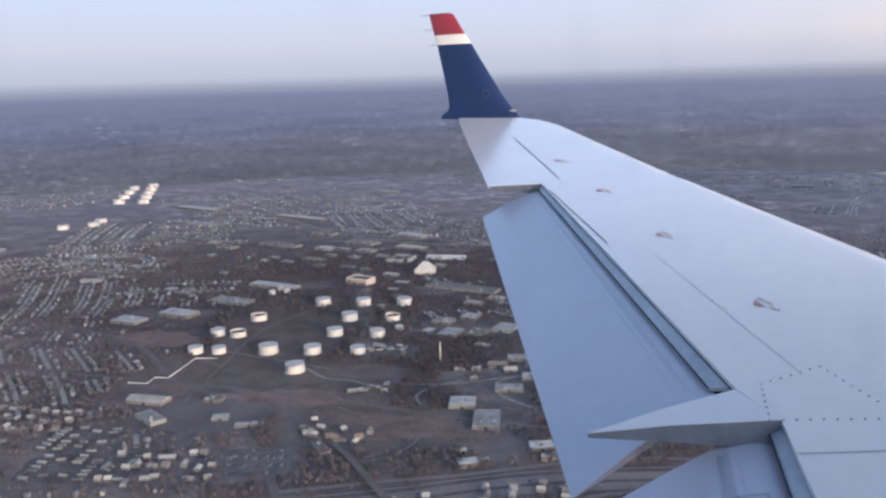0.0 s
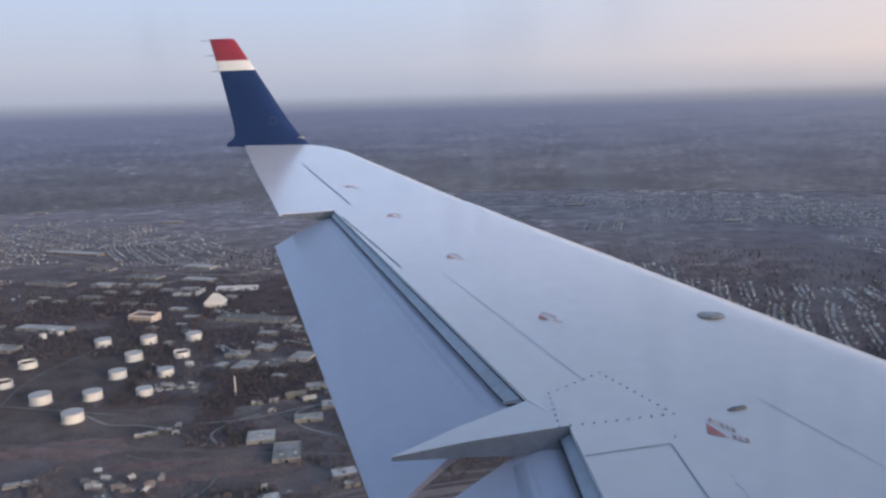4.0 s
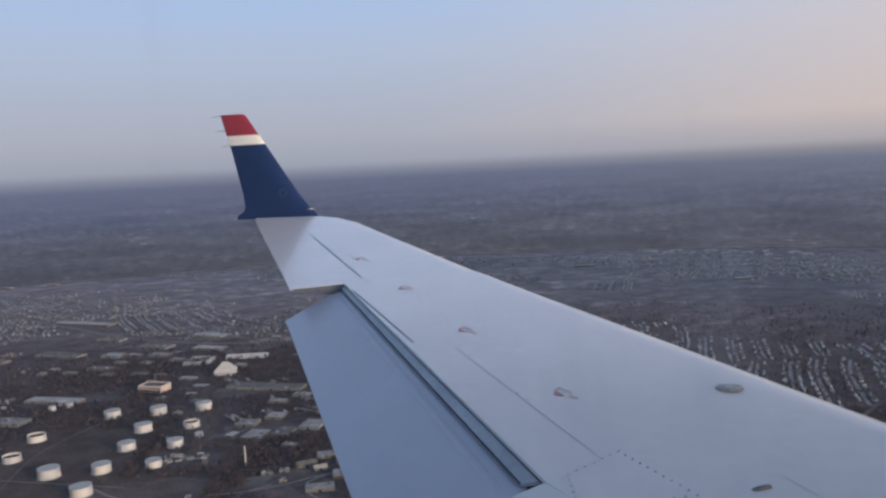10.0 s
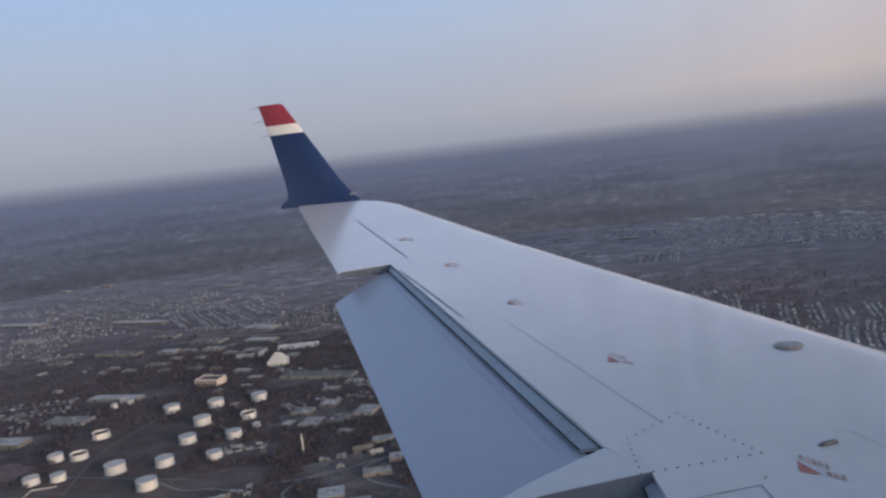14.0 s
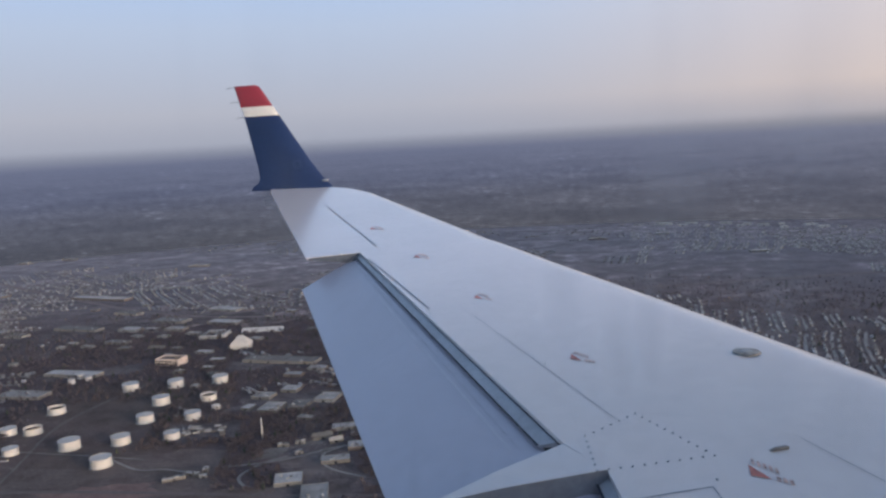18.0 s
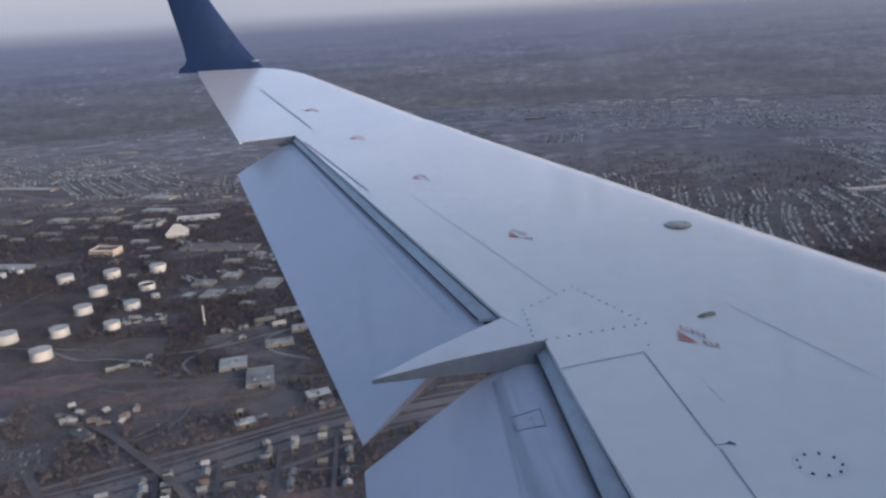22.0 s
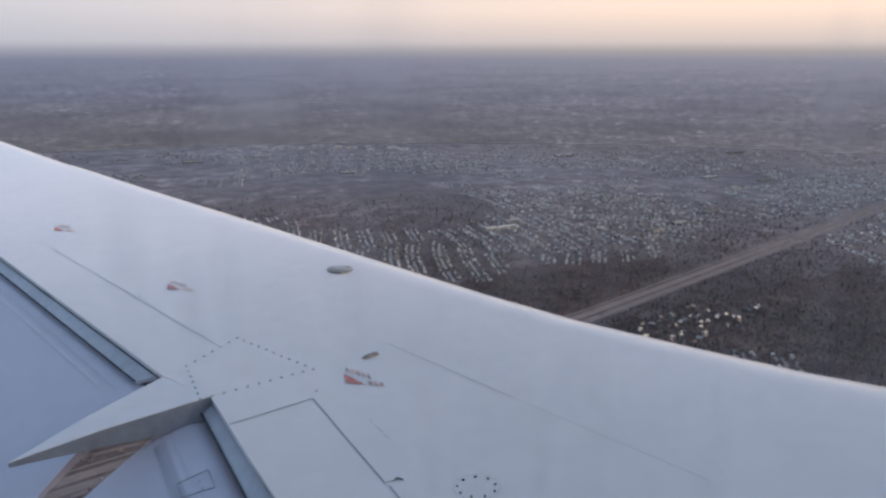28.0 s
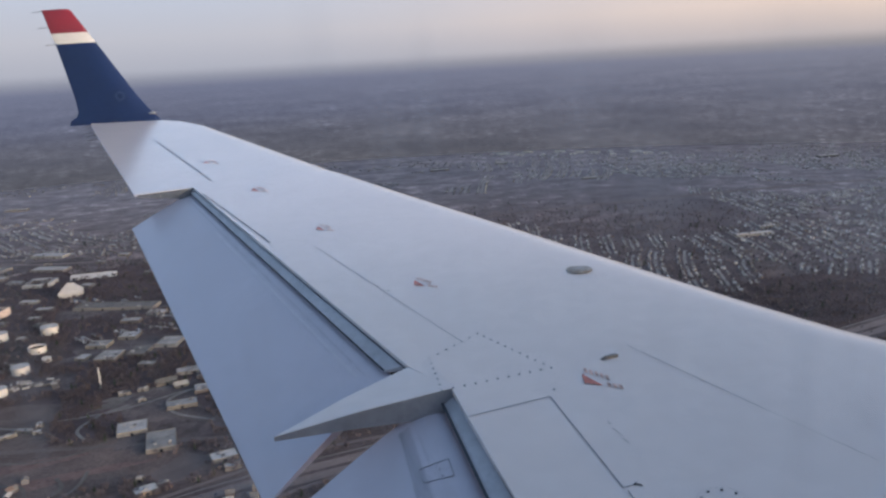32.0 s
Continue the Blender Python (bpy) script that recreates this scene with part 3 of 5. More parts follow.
for x, y in ((0.247, 2.616), (-0.458, 3.657), (-0.399, 3.589), (0.414, 2.074)):
    s = part("screw", screw_me, wing)
    s.location = (x, y, skin_z(x, y, 0.001))


def stencil(x, y, size):
    """A worn red arrow and bars."""
    def q(u, v):
        px, py = x + size * (0.97 * u - 0.1 * v), y + size * (1.3 * v - 0.2 * u)
        return (px, py, skin_z(px, py, 0.003))
    part("stencil_arrow", mesh_from("stencil_arrow", [q(-0.50, 0.28), q(-0.56, -0.30), q(0.08, -0.36)], [(0, 1, 2)], DECAL_RED), wing, "worn red stencil arrow")
    for k in range(5):
        u, v = -0.36 + 0.17 * k, 0.36 - 0.09 * k
        part("stencil_bar", mesh_from("stencil_bar", [q(u, v), q(u + 0.10, v - 0.05), q(u + 0.13, v + 0.24), q(u + 0.03, v + 0.29)], [(0, 1, 2, 3)], DECAL_PALE), wing)
    for k in range(3):
        u, v = 0.24 + 0.19 * k, -0.42 - 0.04 * k
        part("stencil_bar", mesh_from("stencil_bar", [q(u, v), q(u + 0.13, v - 0.03), q(u + 0.15, v + 0.22), q(u + 0.02, v + 0.25)], [(0, 1, 2, 3)], DECAL_PALE), wing)


for x, y, s in ((-2.135, 6.67, 0.11), (-1.48, 5.618, 0.10), (-0.863, 4.622, 0.086), (-0.244, 3.67, 0.086), (0.404, 2.676, 0.096)):
    stencil(x, y, s)
cap = part("fuel_cap", mesh_from("fuel_cap", *join_data([cyl_data(0.062, 0.058, 0, 0.005, 28)]), CAP_BROWN), wing, "round brown fuel filler cap")
cap.location = (0.488, 3.754, skin_z(0.488, 3.754))
part("cap_latch", mesh_from("cap_latch", *cyl_data(0.028, 0.026, 0.005, 0.008, 20), TANK_ROOF), cap, "pale inner disc")
vv, vf = box_data(-0.034, 0.034, -0.009, 0.009, 0, 0.010)
vv[4], vv[7] = (-0.012, -0.006, 0.009), (-0.012, 0.006, 0.009)
vent = part("fuel_vent", mesh_from("fuel_vent", vv, vf, VENT_BROWN), wing, "small raised vent")
vent.matrix_world = pose(0.47, 2.835, skin_z(0.47, 2.835), 0, 0, 25)


# ---------------------------------------------------------------- the fuselage round the eye, with its window
FC, FR = (-1.22, ALT - 0.25), 1.36
xs = [-9, -5, -2.5, -1, -0.5] + [-0.30 + 0.02 * i for i in range(29)] + [0.5, 1, 2.5, 5, 9]
ths = [radians(a) for a in list(range(-170, 0, 10)) + [-3 + 0.75 * i for i in range(24)] + list(range(20, 190, 10))]
vs, fs = [], []
for x in xs:
    vs += [(x, FC[0] + FR * math.cos(a), FC[1] + FR * math.sin(a)) for a in ths]
m = len(ths)
for i in range(len(xs) - 1):
    for j in range(m):
        q = (i * m + j, (i + 1) * m + j, (i + 1) * m + (j + 1) % m, i * m + (j + 1) % m)
        cx, cz = sum(vs[k][0] for k in q) / 4, sum(vs[k][2] for k in q) / 4 - ALT
        if not (sum(vs[k][1] for k in q) > 0 and abs((cx + 0.03) / 0.272) ** 2.6 + abs((cz + 0.05) / 0.22) ** 2.6 < 1):
            fs.append(q)
for i in (0, len(xs) - 1):
    fs.append(tuple(range(i * m, (i + 1) * m)))
tagged(new("fuselage", mesh_from("fuselage", vs, fs, PANEL_GREY)), "pale grey fuselage shell with a cabin window", "fuselage", kind="structure")
def window_rings(rings):
    """A closed band through rounded rings of middle x, half width, half height and depth y."""
    vs, fs, n = [], [], len(rings)
    for cx, a, b, y in rings:
        for i in range(40):
            t = 2 * math.pi * i / 40
            u, w = math.cos(t), math.sin(t)
            vs.append((cx + a * math.copysign(abs(u) ** 0.77, u), y, ALT - 0.05 + b * math.copysign(abs(w) ** 0.77, w)))
    for k in range(n):
        fs += [(k * 40 + i, k * 40 + (i + 1) % 40, (k + 1) % n * 40 + (i + 1) % 40, (k + 1) % n * 40 + i) for i in range(40)]
    return vs, fs


window = tagged(new("window_1", mesh_from("window_1", *window_rings(((-0.01, 0.200, 0.205, 0.060), (0, 0.167, 0.176, 0.086), (0, 0.167, 0.176, 0.101), (-0.03, 0.262, 0.214, 0.165), (-0.03, 0.285, 0.228, 0.170), (-0.03, 0.285, 0.228, 0.060))), PANEL_GREY, True)), "rounded pale grey cabin window surround", "window", kind="structure")
part("seal", mesh_from("seal", *window_rings(((0, 0.166, 0.175, 0.084), (0, 0.157, 0.166, 0.098), (0, 0.1575, 0.1665, 0.102), (0, 0.1665, 0.1755, 0.102))), SEAL_GREY, True), window, "grey rubber seal")


def pane_material():
    """Clear acrylic with a film of dust, wiped streaks and a scuffed forward edge."""
    m, n, l, b = material("scuffed_acrylic")
    tc, mpg = n.new("ShaderNodeTexCoord"), n.new("ShaderNodeMapping")
    mpg.inputs["Scale"].default_value = (62, 1, 9)
    l.new(tc.outputs["Object"], mpg.inputs[0])
    t1, t2 = n.new("ShaderNodeTexNoise"), noise_tex(n, l, 14, 3)
    t1.inputs["Scale"].default_value, t1.inputs["Detail"].default_value = 1.0, 3
    l.new(mpg.outputs[0], t1.inputs["Vector"])
    streak = ramp(n, [(0.54, (0, 0, 0)), (0.76, (0.12, 0.12, 0.12))])
    l.new(t1.outputs[0], streak.inputs[0])
    where = ramp(n, [(0.42, (0, 0, 0)), (0.62, (1, 1, 1))])
    l.new(t2.outputs[0], where.inputs[0])
    sep, edge = n.new("ShaderNodeSeparateXYZ"), n.new("ShaderNodeMapRange")
    l.new(tc.outputs["Object"], sep.inputs[0])
    l.new(calc(n, l, "SUBTRACT", sep.outputs["X"], sep.outputs["Z"]), edge.inputs[0])
    edge.inputs["From Min"].default_value, edge.inputs["From Max"].default_value, edge.inputs["To Max"].default_value = 0.09, 0.26, 0.10
    edge.interpolation_type = "SMOOTHSTEP"
    fac = calc(n, l, "ADD", calc(n, l, "MULTIPLY", streak.outputs[0], where.outputs[0]), calc(n, l, "ADD", edge.outputs[0], 0.012))
    # upright smudges: x, z, half width, half height, density
    rag = ramp(n, [(0.35, (0.3, 0.3, 0.3)), (0.65, (1, 1, 1))])
    l.new(t1.outputs[0], rag.inputs[0])
    for x, z, wx, wz, dens in ((0.010, 0.026, 0.004, 0.013, 0.20), (0.025, 0.018, 0.003, 0.012, 0.18), (0.0195, 0.014, 0.0035, 0.010, 0.16), (0.0315, 0.045, 0.006, 0.014, 0.10), (0.046, 0.018, 0.008, 0.018, 0.17),
                               (0.056, 0.005, 0.007, 0.014, 0.16), (0.076, 0.023, 0.009, 0.020, 0.20), (0.086, -0.002, 0.007, 0.012, 0.18), (0.051, 0.054, 0.011, 0.016, 0.12), (-0.039, 0.044, 0.008, 0.012, 0.10)):
        at_, spot = n.new("ShaderNodeMapping"), n.new("ShaderNodeTexGradient")
        at_.vector_type, spot.gradient_type = "TEXTURE", "SPHERICAL"
        at_.inputs["Location"].default_value, at_.inputs["Scale"].default_value = (x, 0, z), (wx, 1, wz)
        l.new(tc.outputs["Object"], at_.inputs[0])
        l.new(at_.outputs[0], spot.inputs[0])
        fac = calc(n, l, "ADD", fac, calc(n, l, "MULTIPLY", rag.outputs[0], calc(n, l, "MULTIPLY", spot.outputs["Fac"], 0.8 * dens)))
    clear_, film, mix = n.new("ShaderNodeBsdfTransparent"), n.new("ShaderNodeBsdfTranslucent"), n.new("ShaderNodeMixShader")
    film.inputs[0].default_value = (0.85, 0.84, 0.83, 1)
    l.new(fac, mix.inputs[0])
    l.new(clear_.outputs[0], mix.inputs[1])
    l.new(film.outputs[0], mix.inputs[2])
    l.new(mix.outputs[0], n["Material Output"].inputs[0])
    return m


vs = [(-0.268 * math.copysign(abs(math.cos(2 * math.pi * i / 40)) ** 0.77, math.cos(2 * math.pi * i / 40)), 0, 0.215 * math.copysign(abs(math.sin(2 * math.pi * i / 40)) ** 0.77, math.sin(2 * math.pi * i / 40))) for i in range(40)]
pane = tagged(new("window_pane", mesh_from("window_pane", vs, [tuple(range(40))], pane_material())), "clear scuffed acrylic window pane with faint streaks", "window pane", kind="structure")
pane.location, pane.visible_shadow = (-0.03, 0.135, ALT - 0.05), False


def on_flap(s_, j, lift=0.004):
    """A place on the inner flap: s_ from nose to trailing edge, j from its outer end."""
    f, b = lerp(IF_OUT, IF_IN, j), lerp(at(-0.722, 2.394, -1.499), at(-0.33, 1.003, -1.794), j)
    x, y, z = lerp(f, b, s_)
    return (x, y, z + 0.03 * math.sin(math.pi * s_ ** 0.55) - 0.03 * max(0, 1 - s_ / 0.24) ** 2 + lift)


hatch = [on_flap(0.25, 0.17), on_flap(0.105, 0.188), on_flap(0.11, 0.24), on_flap(0.25, 0.212)]
for p, q in zip(hatch, hatch[1:] + hatch[:1]):
    part("hatch_seam", mesh_from("hatch_seam", *rod(p, q, 0.0016, 5), SEAM), in_flap)
for k in range(6):
    u, v = (0.16 + 0.09 * (k % 2), 0.185 + 0.02 * (k // 2))
    x, y, z = on_flap(u, v)
    part("hatch_screw", mesh_from("hatch_screw", *cyl_data(0.002, 0.002, -0.002, 0.002, 6), SEAM), in_flap).location = (x, y, z)
def smear_material():
    m, n, l, b = material("oily_smear", 0.45)
    b.inputs["Base Color"].default_value = (0.30, 0.31, 0.37, 1)
    tc, mpg, t = n.new("ShaderNodeTexCoord"), n.new("ShaderNodeMapping"), n.new("ShaderNodeTexNoise")
    mpg.vector_type = "TEXTURE"
    mpg.inputs["Rotation"].default_value[2] = radians(14.4)
    mpg.inputs["Scale"].default_value = (0.05, 1.1, 1.0)
    l.new(tc.outputs["Object"], mpg.inputs[0])
    l.new(mpg.outputs[0], t.inputs["Vector"])
    t.inputs["Scale"].default_value, t.inputs["Detail"].default_value = 1.0, 4
    r = ramp(n, [(0.44, (0, 0, 0)), (0.70, (0.30, 0.30, 0.30))])
    l.new(t.outputs[0], r.inputs[0])
    tr, mix = n.new("ShaderNodeBsdfTransparent"), n.new("ShaderNodeMixShader")
    l.new(r.outputs[0], mix.inputs[0])
    l.new(tr.outputs[0], mix.inputs[1])
    l.new(b.outputs[0], mix.inputs[2])
    l.new(mix.outputs[0], n["Material Output"].inputs[0])
    return m


SMEAR = smear_material()
vs = [on_flap(0.10 + 0.032 * k, 0.03 + 0.9 * j / 30, 0.0018) for j in range(31) for k in range(9)]
part("oily_smear", mesh_from("oily_smear", vs, [(9 * j + k, 9 * j + 9 + k, 9 * j + 10 + k, 9 * j + 1 + k) for j in range(30) for k in range(8)], SMEAR, True), in_flap, "faint oily smears behind the flap nose")


# grime line behind the outer flap's nose, beside its painted highlight
def on_outer(s_, j, lift=0.003):
    f, b = lerp(OF[0], OF[1], j), lerp(OF[2], OF[3], j)
    x, y, z = lerp(f, b, s_)
    return (x, y, z + 0.02 * math.sin(math.pi * s_ ** 0.55) + lift)


for s0, w, mat, kind, j0, j1 in ((0.13, 0.012, FLAP_GRIME_SHADE, "faint grime and crease shade along the flap", 0.04, 0.97), (0.17, 0.022, FLAP_HIGHLIGHT, "painted highlight line along the flap", 0.30, 0.96)):
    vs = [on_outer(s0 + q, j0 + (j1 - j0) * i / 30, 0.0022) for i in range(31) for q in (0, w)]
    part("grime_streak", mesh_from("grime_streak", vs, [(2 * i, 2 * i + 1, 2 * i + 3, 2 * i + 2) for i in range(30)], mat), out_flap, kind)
# crease shade painted as a dark line along the inner flap's rib
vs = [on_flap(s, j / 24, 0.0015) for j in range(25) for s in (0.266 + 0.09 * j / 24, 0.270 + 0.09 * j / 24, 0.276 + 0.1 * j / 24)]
part("grime_streak", mesh_from("grime_streak", vs, [(3 * j + i, 3 * j + 3 + i, 3 * j + 4 + i, 3 * j + 1 + i) for j in range(24) for i in (0, 1)], FLAP_GRIME_SHADE), in_flap, "faint grime and crease shade along the flap")


# ---------------------------------------------------------------- ground and distance
FAR = 4600.0
rng = np.random.default_rng(7)
rings = [0, 300, 600, 900, 1300, 1800, 2400, 3200, 4000, FAR + 40]
gv = [(0, 0, 0)] + [(r * math.cos(2 * math.pi * i / 72), r * math.sin(2 * math.pi * i / 72), 0) for r in rings[1:] for i in range(72)]
gf = [(0, 1 + i, 1 + (i + 1) % 72) for i in range(72)]
for k in range(len(rings) - 2):
    a, b = 1 + 72 * k, 1 + 72 * (k + 1)
    gf += [(a + i, b + i, b + (i + 1) % 72, a + (i + 1) % 72) for i in range(72)]
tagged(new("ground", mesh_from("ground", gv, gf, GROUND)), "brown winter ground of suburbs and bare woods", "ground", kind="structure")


def distance_material():
    m, n, l, b = material("hazy_distance")
    tc, sep = n.new("ShaderNodeTexCoord"), n.new("ShaderNodeSeparateXYZ")
    l.new(tc.outputs["Object"], sep.inputs[0])
    mp = n.new("ShaderNodeMapRange")
    mp.inputs["From Max"].default_value = 2800
    l.new(sep.outputs["Z"], mp.inputs[0])
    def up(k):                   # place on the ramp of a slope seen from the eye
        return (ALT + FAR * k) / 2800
    # haze and low sky glow painted as colour ramps by height
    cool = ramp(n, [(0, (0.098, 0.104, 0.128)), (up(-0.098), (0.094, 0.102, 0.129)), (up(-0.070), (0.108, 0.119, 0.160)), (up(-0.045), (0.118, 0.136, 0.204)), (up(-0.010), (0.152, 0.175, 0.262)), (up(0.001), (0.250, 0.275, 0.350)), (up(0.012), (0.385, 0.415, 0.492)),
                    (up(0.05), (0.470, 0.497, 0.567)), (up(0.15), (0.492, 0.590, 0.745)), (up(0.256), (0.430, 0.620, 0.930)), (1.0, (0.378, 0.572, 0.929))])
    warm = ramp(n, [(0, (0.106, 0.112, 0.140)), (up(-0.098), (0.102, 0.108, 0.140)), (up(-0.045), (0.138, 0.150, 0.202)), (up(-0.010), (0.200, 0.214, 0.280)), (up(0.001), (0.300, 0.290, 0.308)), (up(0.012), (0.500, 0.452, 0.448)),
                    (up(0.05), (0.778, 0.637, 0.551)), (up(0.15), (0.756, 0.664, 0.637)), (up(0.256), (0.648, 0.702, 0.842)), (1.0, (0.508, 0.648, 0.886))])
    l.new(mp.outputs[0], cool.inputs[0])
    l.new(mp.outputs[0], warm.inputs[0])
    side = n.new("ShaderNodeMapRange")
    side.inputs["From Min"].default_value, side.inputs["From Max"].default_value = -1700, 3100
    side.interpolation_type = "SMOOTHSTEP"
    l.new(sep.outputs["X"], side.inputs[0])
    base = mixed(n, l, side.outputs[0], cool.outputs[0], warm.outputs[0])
    # the land goes on beyond the sheet, drawn together with distance
    k = calc(n, l, "DIVIDE", ALT, calc(n, l, "MAXIMUM", calc(n, l, "SUBTRACT", ALT, sep.outputs["Z"]), 8.0))
    k = calc(n, l, "ADD", calc(n, l, "LOGARITHM", k, math.e), 1.0)
    vm = n.new("ShaderNodeCombineXYZ")
    l.new(calc(n, l, "MULTIPLY", sep.outputs["X"], k), vm.inputs[0])
    l.new(calc(n, l, "MULTIPLY", sep.outputs["Y"], k), vm.inputs[1])
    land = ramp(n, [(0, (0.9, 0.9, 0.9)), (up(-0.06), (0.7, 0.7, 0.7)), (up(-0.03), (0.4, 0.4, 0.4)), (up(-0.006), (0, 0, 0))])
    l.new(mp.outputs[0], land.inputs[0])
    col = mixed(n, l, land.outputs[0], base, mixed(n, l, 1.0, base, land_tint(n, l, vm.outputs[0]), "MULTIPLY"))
    # copses, and the pale roofs of far towns
    grain = noise_tex(n, l, 0.022, 5, rough=0.75)
    copse = ramp(n, [(0.32, (0.80, 0.80, 0.82)), (0.50, (1, 1, 1)), (0.68, (1.16, 1.15, 1.14))])
    l.new(grain.outputs[0], copse.inputs[0])
    mpg, cells, towns = n.new("ShaderNodeMapping"), n.new("ShaderNodeTexVoronoi"), noise_tex(n, l, 0.0032, 3)
    mpg.inputs["Scale"].default_value = (0.016, 0.016, 0.075)
    l.new(tc.outputs["Object"], mpg.inputs[0])
    l.new(mpg.outputs[0], cells.inputs["Vector"])
    cells.inputs["Scale"].default_value = 1.0
    near_, some, town = ramp(n, [(0.16, (1, 1, 1)), (0.34, (0, 0, 0))]), ramp(n, [(0.45, (0, 0, 0)), (1.0, (1.9, 1.85, 1.8))]), ramp(n, [(0.50, (0.06, 0.06, 0.06)), (0.62, (1, 1, 1))])
    l.new(cells.outputs["Distance"], near_.inputs[0])
    l.new(cells.outputs["Color"], some.inputs[0])
    l.new(towns.outputs[0], town.inputs[0])
    spots = mixed(n, l, 1.0, mixed(n, l, 1.0, near_.outputs[0], some.outputs[0], "MULTIPLY"), town.outputs[0], "MULTIPLY")
    tint = mixed(n, l, 1.0, copse.outputs[0], mixed(n, l, 1.0, (1, 1, 1), spots, "ADD"), "MULTIPLY")
    col = mixed(n, l, land.outputs[0], col, mixed(n, l, 1.0, col, tint, "MULTIPLY"))
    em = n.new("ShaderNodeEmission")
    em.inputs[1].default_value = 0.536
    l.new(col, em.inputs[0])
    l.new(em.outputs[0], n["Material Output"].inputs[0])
    return m


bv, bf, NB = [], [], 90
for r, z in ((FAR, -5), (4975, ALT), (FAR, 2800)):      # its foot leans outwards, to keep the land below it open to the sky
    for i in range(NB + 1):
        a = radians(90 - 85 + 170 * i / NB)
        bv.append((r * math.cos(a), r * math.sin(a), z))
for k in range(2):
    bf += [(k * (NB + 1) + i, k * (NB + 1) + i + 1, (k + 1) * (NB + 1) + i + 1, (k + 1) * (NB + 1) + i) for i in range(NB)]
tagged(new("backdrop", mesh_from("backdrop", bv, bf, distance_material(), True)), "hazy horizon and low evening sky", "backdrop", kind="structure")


def path_mesh(name, pts, width, mat, z=0.35):
    vs, fs = [], []
    for i, p in enumerate(pts):
        q0, q1 = pts[max(0, i - 1)], pts[min(len(pts) - 1, i + 1)]
        d = math.hypot(q1[0] - q0[0], q1[1] - q0[1])
        nx, ny = -(q1[1] - q0[1]) / d * width / 2, (q1[0] - q0[0]) / d * width / 2
        h = z + (p[2] if len(p) > 2 else 0)
        vs += [(p[0] + nx, p[1] + ny, h), (p[0] - nx, p[1] - ny, h)]
    for i in range(len(pts) - 1):
        fs.append((2 * i, 2 * i + 1, 2 * i + 3, 2 * i + 2))
    return mesh_from(name, vs, fs, mat)


def smooth_path(pts, per=6):
    out = []
    for i in range(len(pts) - 1):
        p0, p1, p2, p3 = pts[max(0, i - 1)], pts[i], pts[i + 1], pts[min(len(pts) - 1, i + 2)]
        for k in range(per):
            t = k / per
            out.append(tuple(0.5 * (2 * b + (c - a) * t + (2 * a - 5 * b + 4 * c - d) * t * t + (3 * b - a - 3 * c + d) * t ** 3) for a, b, c, d in zip(p0, p1, p2, p3)))
    return out + [pts[-1]]


ROADS = []          # (points, half width) kept clear of trees


def road(pts, width, mat, name, label, z=0.35, smooth=True):
    p = smooth_path(pts) if smooth else pts
    z += 0.06 * len(ROADS)
    ROADS.append((np.array([q[:2] for q in p]), width / 2 + 4))
    return tagged(new(name, path_mesh(name, p, width, mat, z)), label, "road", kind="structure")


def offset(pts, d):
    out = []
    for i, p in enumerate(pts):
        q0, q1 = pts[max(0, i - 1)], pts[min(len(pts) - 1, i + 1)]
        k = math.hypot(q1[0] - q0[0], q1[1] - q0[1])
        out.append((p[0] - (q1[1] - q0[1]) / k * d, p[1] + (q1[0] - q0[0]) / k * d, *p[2:]))
    return out


HIGHWAY = [(-1500, 330), (-1150, 450), (-815, 600), (-595, 704), (-475, 780), (-304, 905), (0, 1050), (400, 1240), (690, 1394), (1330, 1756), (1960, 2116), (2900, 2640)]
road(HIGHWAY, 64, GROUND, "highway_verge", "brown grass verge of the highway", 0.28)
road(offset(HIGHWAY, 13), 18, CONCRETE, "highway_carriageway", "pale grey highway carriageway with traffic lanes")
road(offset(HIGHWAY, -13), 18, CONCRETE, "highway_carriageway", "worn grey highway carriageway with traffic lanes")
road(offset(HIGHWAY, 33), 2.6, GRAVEL, "highway_edge", "pale strip along the highway", 0.4)
road([(-720, 985, 0), (-640, 905, 1), (-587, 868, 4), (-520, 815, 7), (-447, 758, 7), (-390, 700, 3), (-338, 639, 0), (-295, 573, 0), (-230, 430, 0)], 10, ASPHALT, "overpass_road", "grey road crossing over the highway")
road([(-1700, 880), (-1208, 966), (-847, 1023), (-394, 1058), (-100, 1130), (300, 1420), (500, 1700)], 10, ASPHALT, "road", "two-lane grey road through bare trees")
road([(-620, 745), (-520, 815), (-420, 880), (-300, 968), (-180, 1030), (-60, 1062)], 8, CONCRETE, "slip_road", "pale slip road joining the highway")
road([(-560, 660), (-440, 735), (-330, 815), (-230, 905), (-120, 965)], 8, CONCRETE, "slip_road", "pale slip road joining the highway")
road([(-1500, 1180), (-1250, 1130), (-1040, 1010), (-880, 965), (-756, 866), (-640, 770), (-560, 690)], 12, ASPHALT, "road", "grey road past small works")
road([(-925, 890), (-1010, 1115), (-1075, 1320), (-1050, 1600)], 4, TRACK, "track", "pale track between storage tanks")
road([(-1085, 1165), (-900, 1160), (-800, 1155)], 3, GRAVEL, "track", "pale track between storage tanks", smooth=False)
road([(-690, 1010), (-620, 1000), (-560, 1030), (-520, 1090)], 4, TRACK, "track", "pale dirt track over a field")
road([(1000, 2600), (1300, 2250), (1500, 1880), (1650, 1500)], 12, ASPHALT, "road", "grey road crossing the suburbs")
